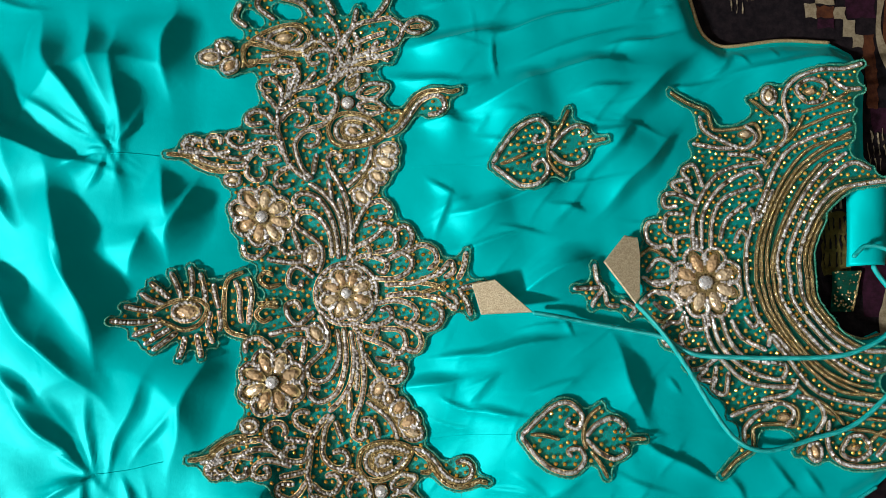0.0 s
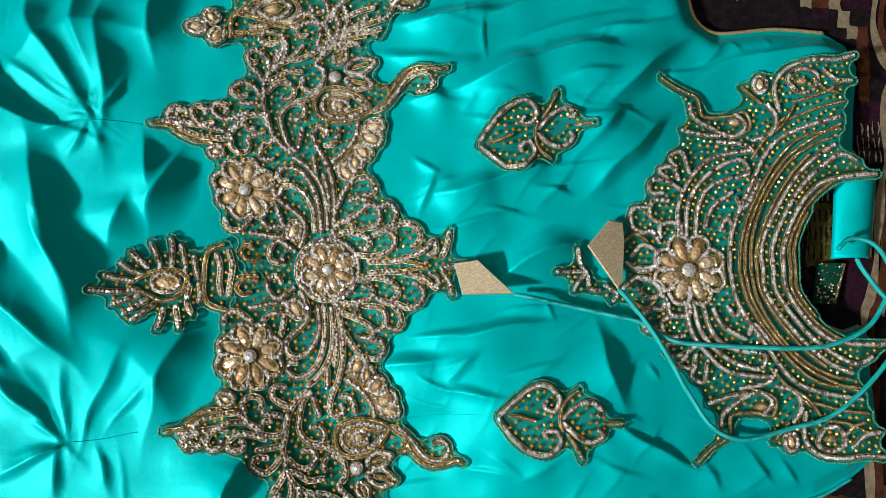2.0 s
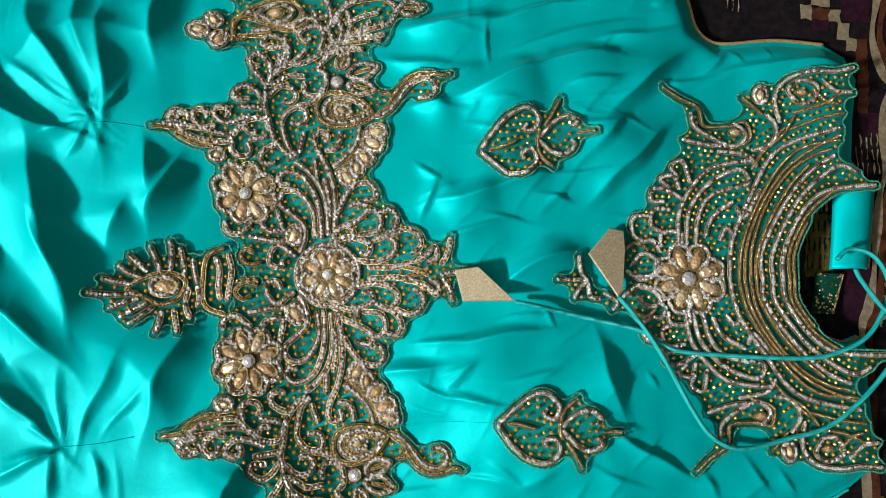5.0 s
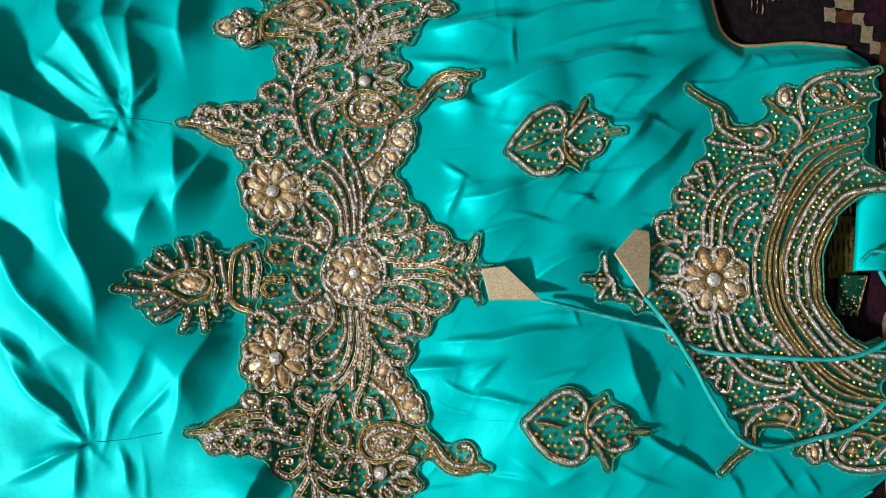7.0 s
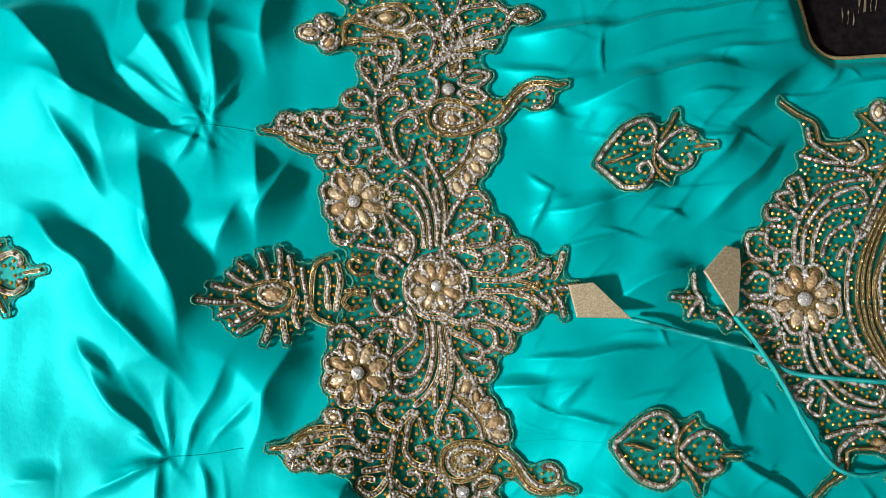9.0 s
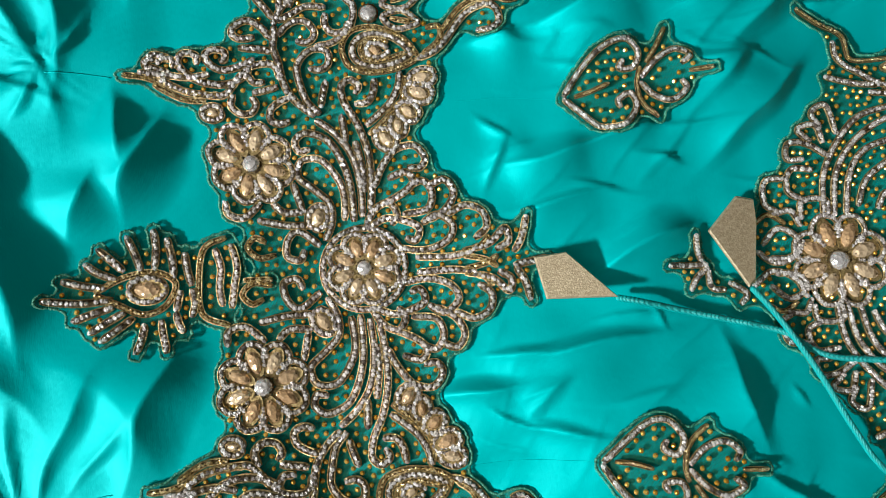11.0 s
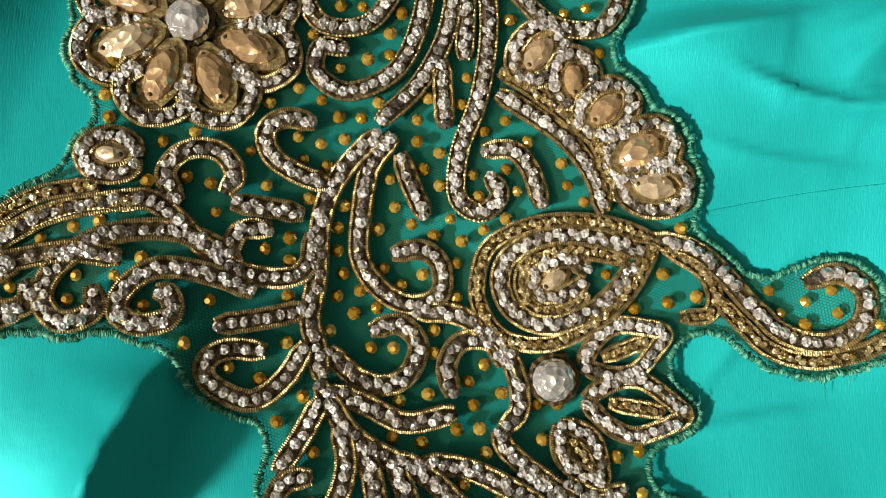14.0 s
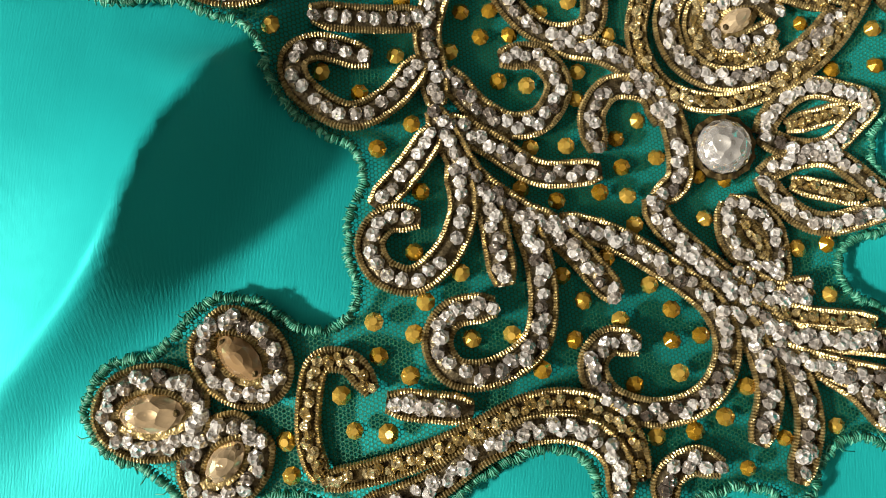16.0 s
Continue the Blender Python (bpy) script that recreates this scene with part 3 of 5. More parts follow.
def tube(shape, line, radius, sides=6, coil=0.0):
    """A cord along a line of places; coil swells every other ring."""
    t = tangents(line)
    side = np.stack([-t[:, 1], t[:, 0], np.zeros(len(t))], 1)
    side /= np.maximum(np.linalg.norm(side, axis=1, keepdims=True), 1e-9)
    up = np.cross(t, side)
    r = radius * (1 + coil * ((np.arange(len(line)) % 2) * 2 - 1))
    r[0] = r[-1] = radius * 0.5
    verts = []
    for k in range(sides):
        a = 2 * math.pi * k / sides
        verts.append(line + (side * math.cos(a) + up * math.sin(a)) * r[:, None])
    verts = np.stack(verts, 1).reshape(-1, 3)
    k = np.arange(sides)
    ring = np.stack([k, (k + 1) % sides, (k + 1) % sides + sides, k + sides], 1)
    faces = (ring[None] + sides * np.arange(len(line) - 1)[:, None, None]).reshape(-1, 4).tolist()
    faces += [tuple(range(sides))[::-1], tuple(range((len(line) - 1) * sides, len(line) * sides))]
    shape.add(verts.tolist(), faces)


def piped_edge(name, points, radius, mat, label):
    line = spline(np.array(points) * 0.001, 0.0012)
    s = Shape()
    tube(s, np.column_stack([line, body_height(line[:, 0], line[:, 1]) + radius * 0.6]), radius, 6, 0.12)
    return dress_part(s, name, mat, label, True)


piped_edge("armhole_piping", ((196, 330), (200, 260), (211, 215), (219, 190), (236, 179), (285, 185), (328, 184)), 0.0016, PIPING, "thin gold piping")
piped_edge("armhole_piping", ((193, -330), (198, -290), (222, -228), (265, -206), (310, -197), (340, -181)), 0.0014, CORD, "teal stitched hem")
piped_edge("neck_piping", ((352, -62), (336, -66), (318, -58), (304, -42), (298, -13), (299, 20), (306, 46), (324, 62), (345, 67), (361, 68)), 0.0011, ZARI, "gold beaded piping")
piped_edge("waist_seam", ((-256, 70), (-240, 71), (-222, 70)), 0.0004, SATIN, "")
piped_edge("waist_seam", ((-253, -169), (-230, -166), (-205, -160)), 0.0004, SATIN, "")
piped_edge("dart_seam", ((-25, 66), (5, 68), (38, 66)), 0.00013, SATIN, "")
piped_edge("dart_seam", ((-22, -147), (15, -141), (52, -139)), 0.00013, SATIN, "")
piped_edge("armhole_stitching", ((236, 174), (285, 180), (320, 179)), 0.00013, SATIN, "")


# ---- beadwork ----
def stone_shape(sides, tiers):
    """A faceted stone of radius 1: rings of facets, each turned half a step, from the table down to the girdle."""
    v, f = [], [tuple(range(sides))]
    for row, (r, z) in enumerate(tiers):
        shift = 0.5 * (row % 2)
        v += [(r * math.cos(2 * math.pi * (k + shift) / sides), r * math.sin(2 * math.pi * (k + shift) / sides), z) for k in range(sides)]
    v += [(x, y, 0) for x, y, z in v[-sides:]]
    for row in range(len(tiers) - 1):
        a, b = row * sides, (row + 1) * sides
        for k in range(sides):
            n = (k + 1) % sides
            if row % 2 == 0:
                f += [(a + k, b + k, a + n), (b + k, b + n, a + n)]
            else:
                f += [(a + k, b + k, b + n), (a + k, b + n, a + n)]
    a, b = (len(tiers) - 1) * sides, len(tiers) * sides
    f += [(a + k, b + k, b + (k + 1) % sides, a + (k + 1) % sides) for k in range(sides)]
    return np.array(v), f


SMALL_STONE = stone_shape(7, ((0.48, 0.62), (1.0, 0.2)))
STUD_STONE = stone_shape(8, ((0.4, 0.78), (1.0, 0.2)))
LARGE_STONE = stone_shape(14, ((0.03, 0.7), (0.6, 0.56), (0.84, 0.4), (1.0, 0.15)))


def turned(template, place, size, lean):
    v, f = template
    a = random.uniform(0, 6.28)
    m = Euler((random.uniform(-lean, lean), random.uniform(-lean, lean), a)).to_matrix()
    return (v * size @ np.array(m).T + np.array(place)).tolist(), f


class Beadwork:
    """One stiffened net with its scrolls, stones and studs."""

    def __init__(self, name, label, near=lambda x, y: False, single_row=False):
        self.single_row = single_row
        self.name, self.label, self.near = name, label, near
        self.strokes, self.jewels, self.rounds, self.filled = [], [], [], []

    def scroll(self, pts, gold=False, wide=None):
        self.strokes.append((np.array(pts, float) * 0.001, gold, (wide or (2.0 if not gold else 1.55)) * 0.001))

    def ring_of(self, pts, gold=False, wide=None):
        self.scroll(list(pts) + [pts[0]], gold, wide)

    def petal(self, a, b):
        """A leaf of crystals round a gold vein."""
        a, b = np.array(a), np.array(b)
        d = b - a
        n = np.array((-d[1], d[0])) * 0.27
        self.ring_of([a, a + 0.28 * d + 0.8 * n, a + 0.55 * d + n, a + 0.85 * d + 0.45 * n, b, a + 0.85 * d - 0.45 * n, a + 0.55 * d - n, a + 0.28 * d - 0.8 * n], False, 1.7)
        self.scroll([a + 0.25 * d, a + 0.5 * d, a + 0.8 * d], True, 1.5)

    def jewel(self, a, b, rim=True, plump=0.6):
        """A pointed glass jewel, rimmed with crystals."""
        a, b = np.array(a), np.array(b)
        c, d = (a + b) / 2, (b - a) / 2
        n = np.array((-d[1], d[0])) * plump
        self.jewels.append((c * 0.001, d * 0.001, n * 0.001))
        if rim:
            size = np.linalg.norm(d)
            k, m = 1 + 2.2 / size, 1 + 2.3 / (size * plump)
            self.ring_of([c + d * k * math.cos(w) + n * m * math.sin(w) for w in np.linspace(0, 2 * math.pi, 10, endpoint=False)], False, 1.9)

    def fill(self, *places):
        """Plain net at these places."""
        self.filled += [np.array(p) * 0.001 for p in places]

    def round_stone(self, c, r):
        self.rounds.append((np.array(c) * 0.001, r * 0.001))

    def flower(self, c, edge, petals=8, scalloped=True):
        """A round stone with jewels as petals, in a scalloped rim of crystals."""
        c, e = np.array(c), np.array(edge)
        r, start = np.linalg.norm(e - c), math.atan2(*(e - c)[::-1])
        self.round_stone(c, r * 0.21)
        for k in range(petals):
            w = start + 2 * math.pi * (k + 0.5) / petals
            d = np.array((math.cos(w), math.sin(w)))
            n = np.array((-d[1], d[0]))
            self.jewel(c + d * r * 0.3, c + d * r * 0.86, rim=False, plump=0.54)
            self.scroll([c + d * r * 0.55 - n * r * 0.31, c + d * r * 0.86 - n * r * 0.27, c + d * r * 1.02, c + d * r * 0.86 + n * r * 0.27, c + d * r * 0.55 + n * r * 0.31], False, 1.7)
        for k in range(petals):
            w = start + 2 * math.pi * k / petals
            d = np.array((math.cos(w), math.sin(w)))
            self.scroll([c + d * r * 0.42, c + d * r * 0.56, c + d * r * 0.7], False, 1.25)
        if not scalloped:
            self.ring_of([c + r * 1.14 * np.array((math.cos(w), math.sin(w))) for w in np.linspace(0, 2 * math.pi, 16, endpoint=False)], False, 1.8)

    def mirrored(self, other, m):
        """Draws another pattern again through the plane map m (terms x, y, 1, xx, xy, yy; metres)."""
        m = np.array(m)
        to = lambda p: np.column_stack([p, np.ones(len(p)), p[:, 0] ** 2, p[:, 0] * p[:, 1], p[:, 1] ** 2]) @ m.T
        for pts, gold, wide in other.strokes:
            self.strokes.append((to(pts), gold, wide))
        for c, d, n in other.jewels:
            ends = to(np.array([c, c + d, c + n]))
            self.jewels.append((ends[0], ends[1] - ends[0], ends[2] - ends[0]))
        for c, r in other.rounds:
            self.rounds.append((to(c[None])[0], r))
        self.filled += [to(p[None])[0] for p in other.filled]

    def add_from(self, other):
        self.strokes += other.strokes
        self.jewels += other.jewels
        self.rounds += other.rounds
        self.filled += other.filled

    def eased(self, ease):
        """Draws the whole pattern a little aside, as the stiff net lies on the cloth."""
        to = lambda p: np.asarray(p) + ease(np.atleast_2d(p)).reshape(np.shape(p))
        self.strokes = [(to(p), gold, wide) for p, gold, wide in self.strokes]
        self.jewels = [(to(c), d, n) for c, d, n in self.jewels]
        self.rounds = [(to(c), r) for c, r in self.rounds]
        self.filled = [to(p) for p in self.filled]

    def build(self, spread=0.0094, studs=0.0047):
        top = lambda x, y: cloth(x, y) + 0.0022
        slim = 0.84 if self.single_row else 1.0
        lines = [(spline(p, 0.0007), gold, wide * slim) for p, gold, wide in self.strokes]
        every = np.vstack([l[::2] for l, _, _ in lines] + [c[None] + k * d for c, d, n in self.jewels for k in (-1, 0, 1)] + [c[None] for c, r in self.rounds] + [p[None] for p in self.filled])
        # the net: everything between the scrolls, with a narrow margin
        tree = KDTree(len(every))
        for i, (x, y) in enumerate(every):
            tree.insert((x, y, 0), i)
        tree.balance()
        lo, hi = every.min(0) - 0.014, every.max(0) + 0.014
        step = 0.0013
        gx, gy = np.meshgrid(np.arange(lo[0], hi[0], step), np.arange(lo[1], hi[1], step))
        near = np.array([tree.find((x, y, 0))[2] for x, y in zip(gx.ravel(), gy.ravel())]).reshape(gx.shape)
        grown = near < spread
        edge = KDTree(int((~grown).sum()))
        for i, (x, y) in enumerate(zip(gx[~grown], gy[~grown])):
            edge.insert((x, y, 0), i)
        edge.balance()
        deep = np.array([edge.find((x, y, 0))[2] for x, y in zip(gx.ravel(), gy.ravel())]).reshape(gx.shape) - (spread - 0.0033)
        dy, dx = np.gradient(deep, step)
        steep = np.maximum(np.hypot(dx, dy), 0.3)
        kept = deep > 0
        mx = np.where(kept, gx, gx - dx / steep * np.minimum(deep, 0))
        my = np.where(kept, gy, gy - dy / steep * np.minimum(deep, 0))
        net = sheet_mesh(self.name, None, None, kept, mx, my, top, NET, dress)
        net.matrix_parent_inverse = Matrix.Translation((0, 0, -BED_Z))
        tagged(net, self.label)
        # whipped green edge
        count = {}
        for poly in net.data.polygons:
            for e in poly.edge_keys:
                count[e] = count.get(e, 0) + 1
        s = Shape()
        verts = net.data.vertices
        for (i, j), c in count.items():
            if c == 1:
                a, b = np.array(verts[i].co), np.array(verts[j].co)
                a, b = a + np.random.normal(0, 0.0002, 3), b + np.random.normal(0, 0.0002, 3)
                mid, along = (a + b) / 2, b - a
                across = np.array((-along[1], along[0], 0)) / max(np.linalg.norm(along), 1e-6)
                tube(s, np.array([a - along * 0.25, mid + (0, 0, 0.0003), b + along * 0.25]), 0.00034, 5, 0.1)
                for k in (-0.38, -0.12, 0.12, 0.38):
                    q, slant = mid + along * k, along * random.uniform(-0.5, 0.5)
                    tube(s, np.array([q - across * 0.0009 - slant, q - across * 0.0003 + (0, 0, 0.0005), q + across * 0.0003 + (0, 0, 0.0005), q + across * 0.0009 + slant]), 0.00022, 4)
                if random.random() < 0.3:
                    out = mid + np.append(np.random.normal(0, 0.0013, 2), 0.0003)
                    tube(s, np.array([mid, (mid + out) / 2 + np.append(np.random.normal(0, 0.0003, 2), 0.0005), out]), 0.00011, 4)
        s.make("whipped_edge", WHIP, net, True)
        # scrolls
        loose_stones, loose_beads, single = Shape(), Shape(), 0
        shared = {}
        for line, gold, wide in lines:
            s, t = Shape(), tangents(line)
            n = np.stack([-t[:, 1], t[:, 0]], 1)
            taper = np.minimum(1, 0.55 + np.minimum(np.arange(len(line)), np.arange(len(line))[::-1]) * 0.12)[:, None]
            base = top(line[:, 0], line[:, 1])
            rows = []
            for k, h in ((-1, -0.0002), (-0.9, 0.001), (0, 0.0016), (0.9, 0.001), (1, -0.0002)):
                rows.append(np.column_stack([line + n * k * wide * taper, base + h]))
            rows = np.stack(rows, 1).reshape(-1, 3)
            s.add(rows.tolist(), [(i * 5 + k, (i + 1) * 5 + k, (i + 1) * 5 + k + 1, i * 5 + k + 1) for i in range(len(line) - 1) for k in range(4)])
            band = s.make("beaded_scroll", BRONZE if gold else BACKING, net, True)
            cord = Shape()
            fine = 0.00026 if -0.18 < line[0, 0] < 0.03 and line[0, 1] < -0.1 else 0.0005
            for k in (-1, 1):
                path = np.column_stack([line + n * k * wide * taper, base + 0.0013])
                went = np.concatenate([[0], np.cumsum(np.linalg.norm(np.diff(path, axis=0), axis=1))])
                steps = np.arange(0, went[-1], fine)
                tube(cord, np.stack([np.interp(steps, went, path[:, j]) for j in range(3)], 1), (0.00055 if fine < 0.0004 else 0.00038) * (0.6 if gold and self.single_row else 1), 5, 0.22)
            band.data.materials.append(ZARI)
            old = len(band.data.polygons)
            me = band.data
            joined = Shape()
            joined.add(rows.tolist(), s.f)
            joined.add(cord.v, cord.f)
            me.clear_geometry()
            me.from_pydata([tuple(p) for p in joined.v], [], joined.f)
            me.polygons.foreach_set("material_index", [0 if i < old else 1 for i in range(len(me.polygons))])
            me.update()
            # stones, in a loose double row
            size, pitch = (0.00098, 0.00125) if gold else (0.00148, 0.0021) if self.single_row else random.choice(((0.00124, 0.00165), (0.00132, 0.0019), (0.00146, 0.0024)))
            at = np.arange(pitch * 0.6, (len(line) - 1) * 0.0007, pitch)
            side = 1
            for d in at:
                i = min(int(d / 0.0007), len(line) - 1)
                side = -side
                off = side * (wide - 0.0008) * random.uniform(0.2, 0.55) * taper[i, 0] * (0.3 if self.single_row or pitch > 0.002 else 1)
                if random.random() < 0.025:
                    continue
                x, y = line[i] + n[i] * off + np.random.normal(0, 0.0001, 2)
                place = (x, y, base[i] + (0.0017 if gold else 0.0018))
                if not gold and single < 300 and self.near(x, y):
                    single += 1
                    key = single % 12
                    if key not in shared:
                        b = Shape()
                        b.add(*turned(SMALL_STONE, (0, 0, 0), size, 0.2))
                        ob = b.make("rhinestone", CRYSTAL_SINGLE, net)
                        shared[key] = ob.data
                    else:
                        ob = new("rhinestone", shared[key])
                        ob.parent = net
                    ob.matrix_basis = Matrix.Translation(place) @ Euler((random.uniform(-0.4, 0.4), random.uniform(-0.4, 0.4), 0)).to_matrix().to_4x4()
                else:
                    (loose_beads if gold else loose_stones).add(*turned(SMALL_STONE, place, size * random.uniform(0.85, 1.15), 0.6))
        if loose_stones.v:
            tagged(loose_stones.make("rhinestones", CRYSTAL, net), kind="stuff")
        if loose_beads.v:
            tagged(loose_beads.make("amber_beads", AMBER_BEAD, net), kind="stuff")
        # jewels
        for c, d, nn in self.jewels:
            s = Shape()
            z = float(top(c[0], c[1])) + 0.0012
            outer = [c + d * math.cos(w) * abs(math.cos(w)) ** 0.25 + nn * math.sin(w) for w in np.linspace(0, 2 * math.pi, 12, endpoint=False)]
            tilt = np.random.normal(0, 0.07, 2)
            v = [(*(c + 0.3 * (p - c)), z + 0.0026 + 0.3 * (p - c) @ tilt) for p in outer]
            half = [(outer[k] + outer[(k + 1) % 12]) / 2 for k in range(12)]
            v += [(*(c + 0.68 * (p - c)), z + 0.0021 + 0.68 * (p - c) @ tilt) for p in half]
            v += [(*p, z + 0.0008) for p in outer] + [(*p, z - 0.0008) for p in outer]
            f = [tuple(range(12))]
            for k in range(12):
                m = (k + 1) % 12
                f += [(k, 12 + k, m), (12 + k, 12 + m, m), (12 + k, 24 + k, 24 + m), (12 + k, 24 + m, 12 + m), (24 + k, 36 + k, 36 + m, 24 + m)]
            s.add(v, f)
            jewel = s.make("jewel", CHAMPAGNE_SINGLE, net)
            s = Shape()
            s.add([(*(c + 1.4 * (p - c)), z + 0.0002) for p in outer] + [(*(c + 1.45 * (p - c)), z - 0.002) for p in outer],
                  [tuple(range(12))] + [(k, 12 + k, 12 + (k + 1) % 12, (k + 1) % 12) for k in range(12)])
            s.make("jewel_backing", ZARI, jewel)
            s = Shape()
            for e in (-0.78, 0.78):
                q = c + d * e
                s.add(*turned(STUD_STONE, (q[0], q[1], z + 0.0013), 0.0006, 0.1))
            s.make("jewel_pin", BRONZE, jewel)
        for c, r in self.rounds:
            z = float(top(c[0], c[1]))
            s = Shape()
            s.add(*turned(LARGE_STONE, (c[0], c[1], z + 0.0018), r, 0.06))
            stone = s.make("round_crystal", CLEAR, net)
            s = Shape()
            w = np.linspace(0, 2 * math.pi, 29)
            tube(s, np.column_stack([c[0] + r * 1.08 * np.cos(w), c[1] + r * 1.08 * np.sin(w), np.full(29, z + 0.0012)]), 0.0008, 5, 0.2)
            s.make("stone_setting", BRONZE, stone)
        # studs scattered over the open net
        free = (near > 0.0035) & (deep > 0.0024)
        xs, ys = gx[free], gy[free]
        order = np.random.permutation(len(xs))
        taken, made, rest = [], 0, Shape()
        grid = {}
        for i in order:
            x, y = xs[i], ys[i]
            g = (int(x / studs), int(y / studs))
            if any((x - a) ** 2 + (y - b) ** 2 < studs ** 2 for p in (-1, 0, 1) for q in (-1, 0, 1) for a, b in grid.get((g[0] + p, g[1] + q), ())):
                continue
            grid.setdefault(g, []).append((x, y))
            place = (x, y, float(top(x, y)) + 0.0001)
            if made < 260 and self.near(x, y) or (made < 60 and not self.near(-0.08, -0.2)):
                made += 1
                key = "s%d" % (made % 8)
                if key not in shared:
                    b = Shape()
                    b.add(*turned(STUD_STONE, (0, 0, 0), 0.00158, 0.1))
                    ob = b.make("gold_stud", STUD_SINGLE, net)
                    shared[key] = ob.data
                else:
                    ob = new("gold_stud", shared[key])
                    ob.parent = net
                ob.matrix_basis = Matrix.Translation(place) @ Euler((random.uniform(-0.2, 0.2), random.uniform(-0.2, 0.2), random.uniform(0, 6))).to_matrix().to_4x4()
            else:
                rest.add(*turned(STUD_STONE, place, 0.00155 * random.uniform(0.85, 1.1), 0.15))
        if rest.v:
            tagged(rest.make("gold_studs", STUD, net), kind="stuff")
        return net


def single_gem(name, tones, rough, metal):
    """As gem(), with a tone for each separate stone."""
    m, t, b = material(name, tones[0], rough, metal)
    info = t.nodes.new("ShaderNodeObjectInfo").outputs["Random"]
    t.links.new(ramp(t, info, [(i / len(tones), c) for i, c in enumerate(tones)]), b.inputs["Base Color"])
    b.inputs["Coat Weight"].default_value = 0.9
    b.inputs["Coat Roughness"].default_value = 0.03
    if "stud" not in name:
        glints(t, b, 330.0 if "glass" in name else 1000.0)
    return m


# Crystal tones again carry bright and dark reflections as colour, stone by stone.
CRYSTAL_SINGLE = single_gem("clear_crystal", ((1.0, 0.99, 0.98), (0.5, 0.45, 0.4), (1.0, 1.0, 1.0), (0.78, 0.73, 0.68), (0.13, 0.1, 0.08), (1.0, 0.98, 0.96)), 0.12, 0.6)
STUD_SINGLE = single_gem("gold_dome_stud", ((0.72, 0.42, 0.05), (0.5, 0.27, 0.02), (0.9, 0.6, 0.12)), 0.16, 0.7)
CHAMPAGNE_SINGLE = single_gem("champagne_glass", ((0.8, 0.56, 0.32), (0.66, 0.43, 0.22), (0.88, 0.7, 0.46)), 0.12, 0.6)

# ---- the pattern of the beadwork, in millimetres ----
near_end = lambda x, y: -0.14 < x < -0.04 and -0.235 < y < -0.15

waist = Beadwork("waist_applique", "green net applique with crystal and gold scrollwork", near_end)
waist.scroll([(-64.6, -131.2), (-57.5, -131.1), (-53.2, -136.1), (-51, -144.7)])
waist.scroll([(-60.4, -117.4), (-51.7, -123.1), (-44.5, -128.9), (-38.8, -137.5), (-36.8, -146.1)])
waist.scroll([(-59.6, -112.2), (-51.7, -117.2), (-43.1, -124.5), (-37.3, -130.3), (-33.9, -143.3)], True)
waist.jewel((-53.1, -112.1), (-47.3, -103.9))
waist.jewel((-42.3, -110.6), (-42.3, -118.6))
waist.jewel((-38.7, -125.2), (-31.8, -118.6))
waist.jewel((-33.1, -134.9), (-23, -129.2))
waist.jewel((-30.3, -139.7), (-20, -140.5))
waist.scroll([(-26.1, -151.9), (-37.5, -148.3), (-51.8, -148.3), (-63.1, -153.3), (-66.3, -161.7), (-65.2, -168.7), (-59.5, -175), (-49, -176), (-37.7, -170.5), (-30.5, -163.2), (-25.5, -153.3)], True)
waist.scroll([(-28.3, -155.4), (-37.5, -151.9), (-48.9, -151.2), (-58.2, -155.4), (-61, -161.8), (-58.1, -168.5), (-50.4, -171.8), (-40.5, -169.1), (-33.4, -163.2), (-29.8, -157.5)])
waist.scroll([(-31.9, -156.8), (-40.4, -155), (-48.9, -154.7), (-54.9, -158.2), (-56, -163.2), (-53.2, -167.4), (-47.6, -168.1), (-40.5, -164.6)], True)
waist.scroll([(-40.4, -159.7), (-44.7, -156.8), (-51.1, -158), (-53.2, -162), (-50.4, -165.7), (-44.7, -164.3), (-41.2, -161.1)])
waist.jewel((-51.1, -163.5), (-45.8, -159), False)
waist.scroll([(-26.1, -151.9), (-16.3, -154.7), (-9.4, -160.4), (-2.6, -168.8), (4.2, -174.4), (12.3, -175.7), (18.5, -171.6), (19.2, -164.6), (13.9, -160.4), (7.1, -162.5)])
waist.scroll([(-23.3, -154), (-15, -159), (-11.6, -164.6), (-13, -169.5), (-19.4, -169.9)], True)
waist.scroll([(-10.9, -166), (-1.4, -176.5), (8.2, -179.9), (17.7, -178.2), (24.4, -175), (31.1, -175.9)], True)
waist.round_stone((-48.8, -184.3), 5.0)
waist.petal((-42.3, -181.3), (-22.9, -173.7))
waist.petal((-41.8, -188.8), (-19.1, -192.3))
waist.petal((-47.7, -194.2), (-38.8, -206.4))
waist.scroll([(-81.1, -168.7), (-71.4, -169.4), (-63, -174.3), (-58.1, -181.2), (-56.7, -190.7), (-60.9, -195.4)])
waist.scroll([(-72, -187.9), (-73.4, -181.1), (-70, -175.6), (-63, -175.7), (-60.2, -181.2)])
waist.scroll([(-88.3, -127.3), (-95.3, -134.6), (-99.9, -141.7), (-102.2, -149.9), (-102.7, -161.3), (-103.9, -170.3), (-102.2, -177.1), (-101.1, -183.7)])
waist.scroll([(-105.5, -147), (-112.3, -145.9), (-121.1, -144.9)])
waist.scroll([(-131.6, -145.5), (-134.4, -138.7), (-130.1, -133.4), (-123.5, -133.4), (-120.1, -138.5), (-122.3, -143.1)])
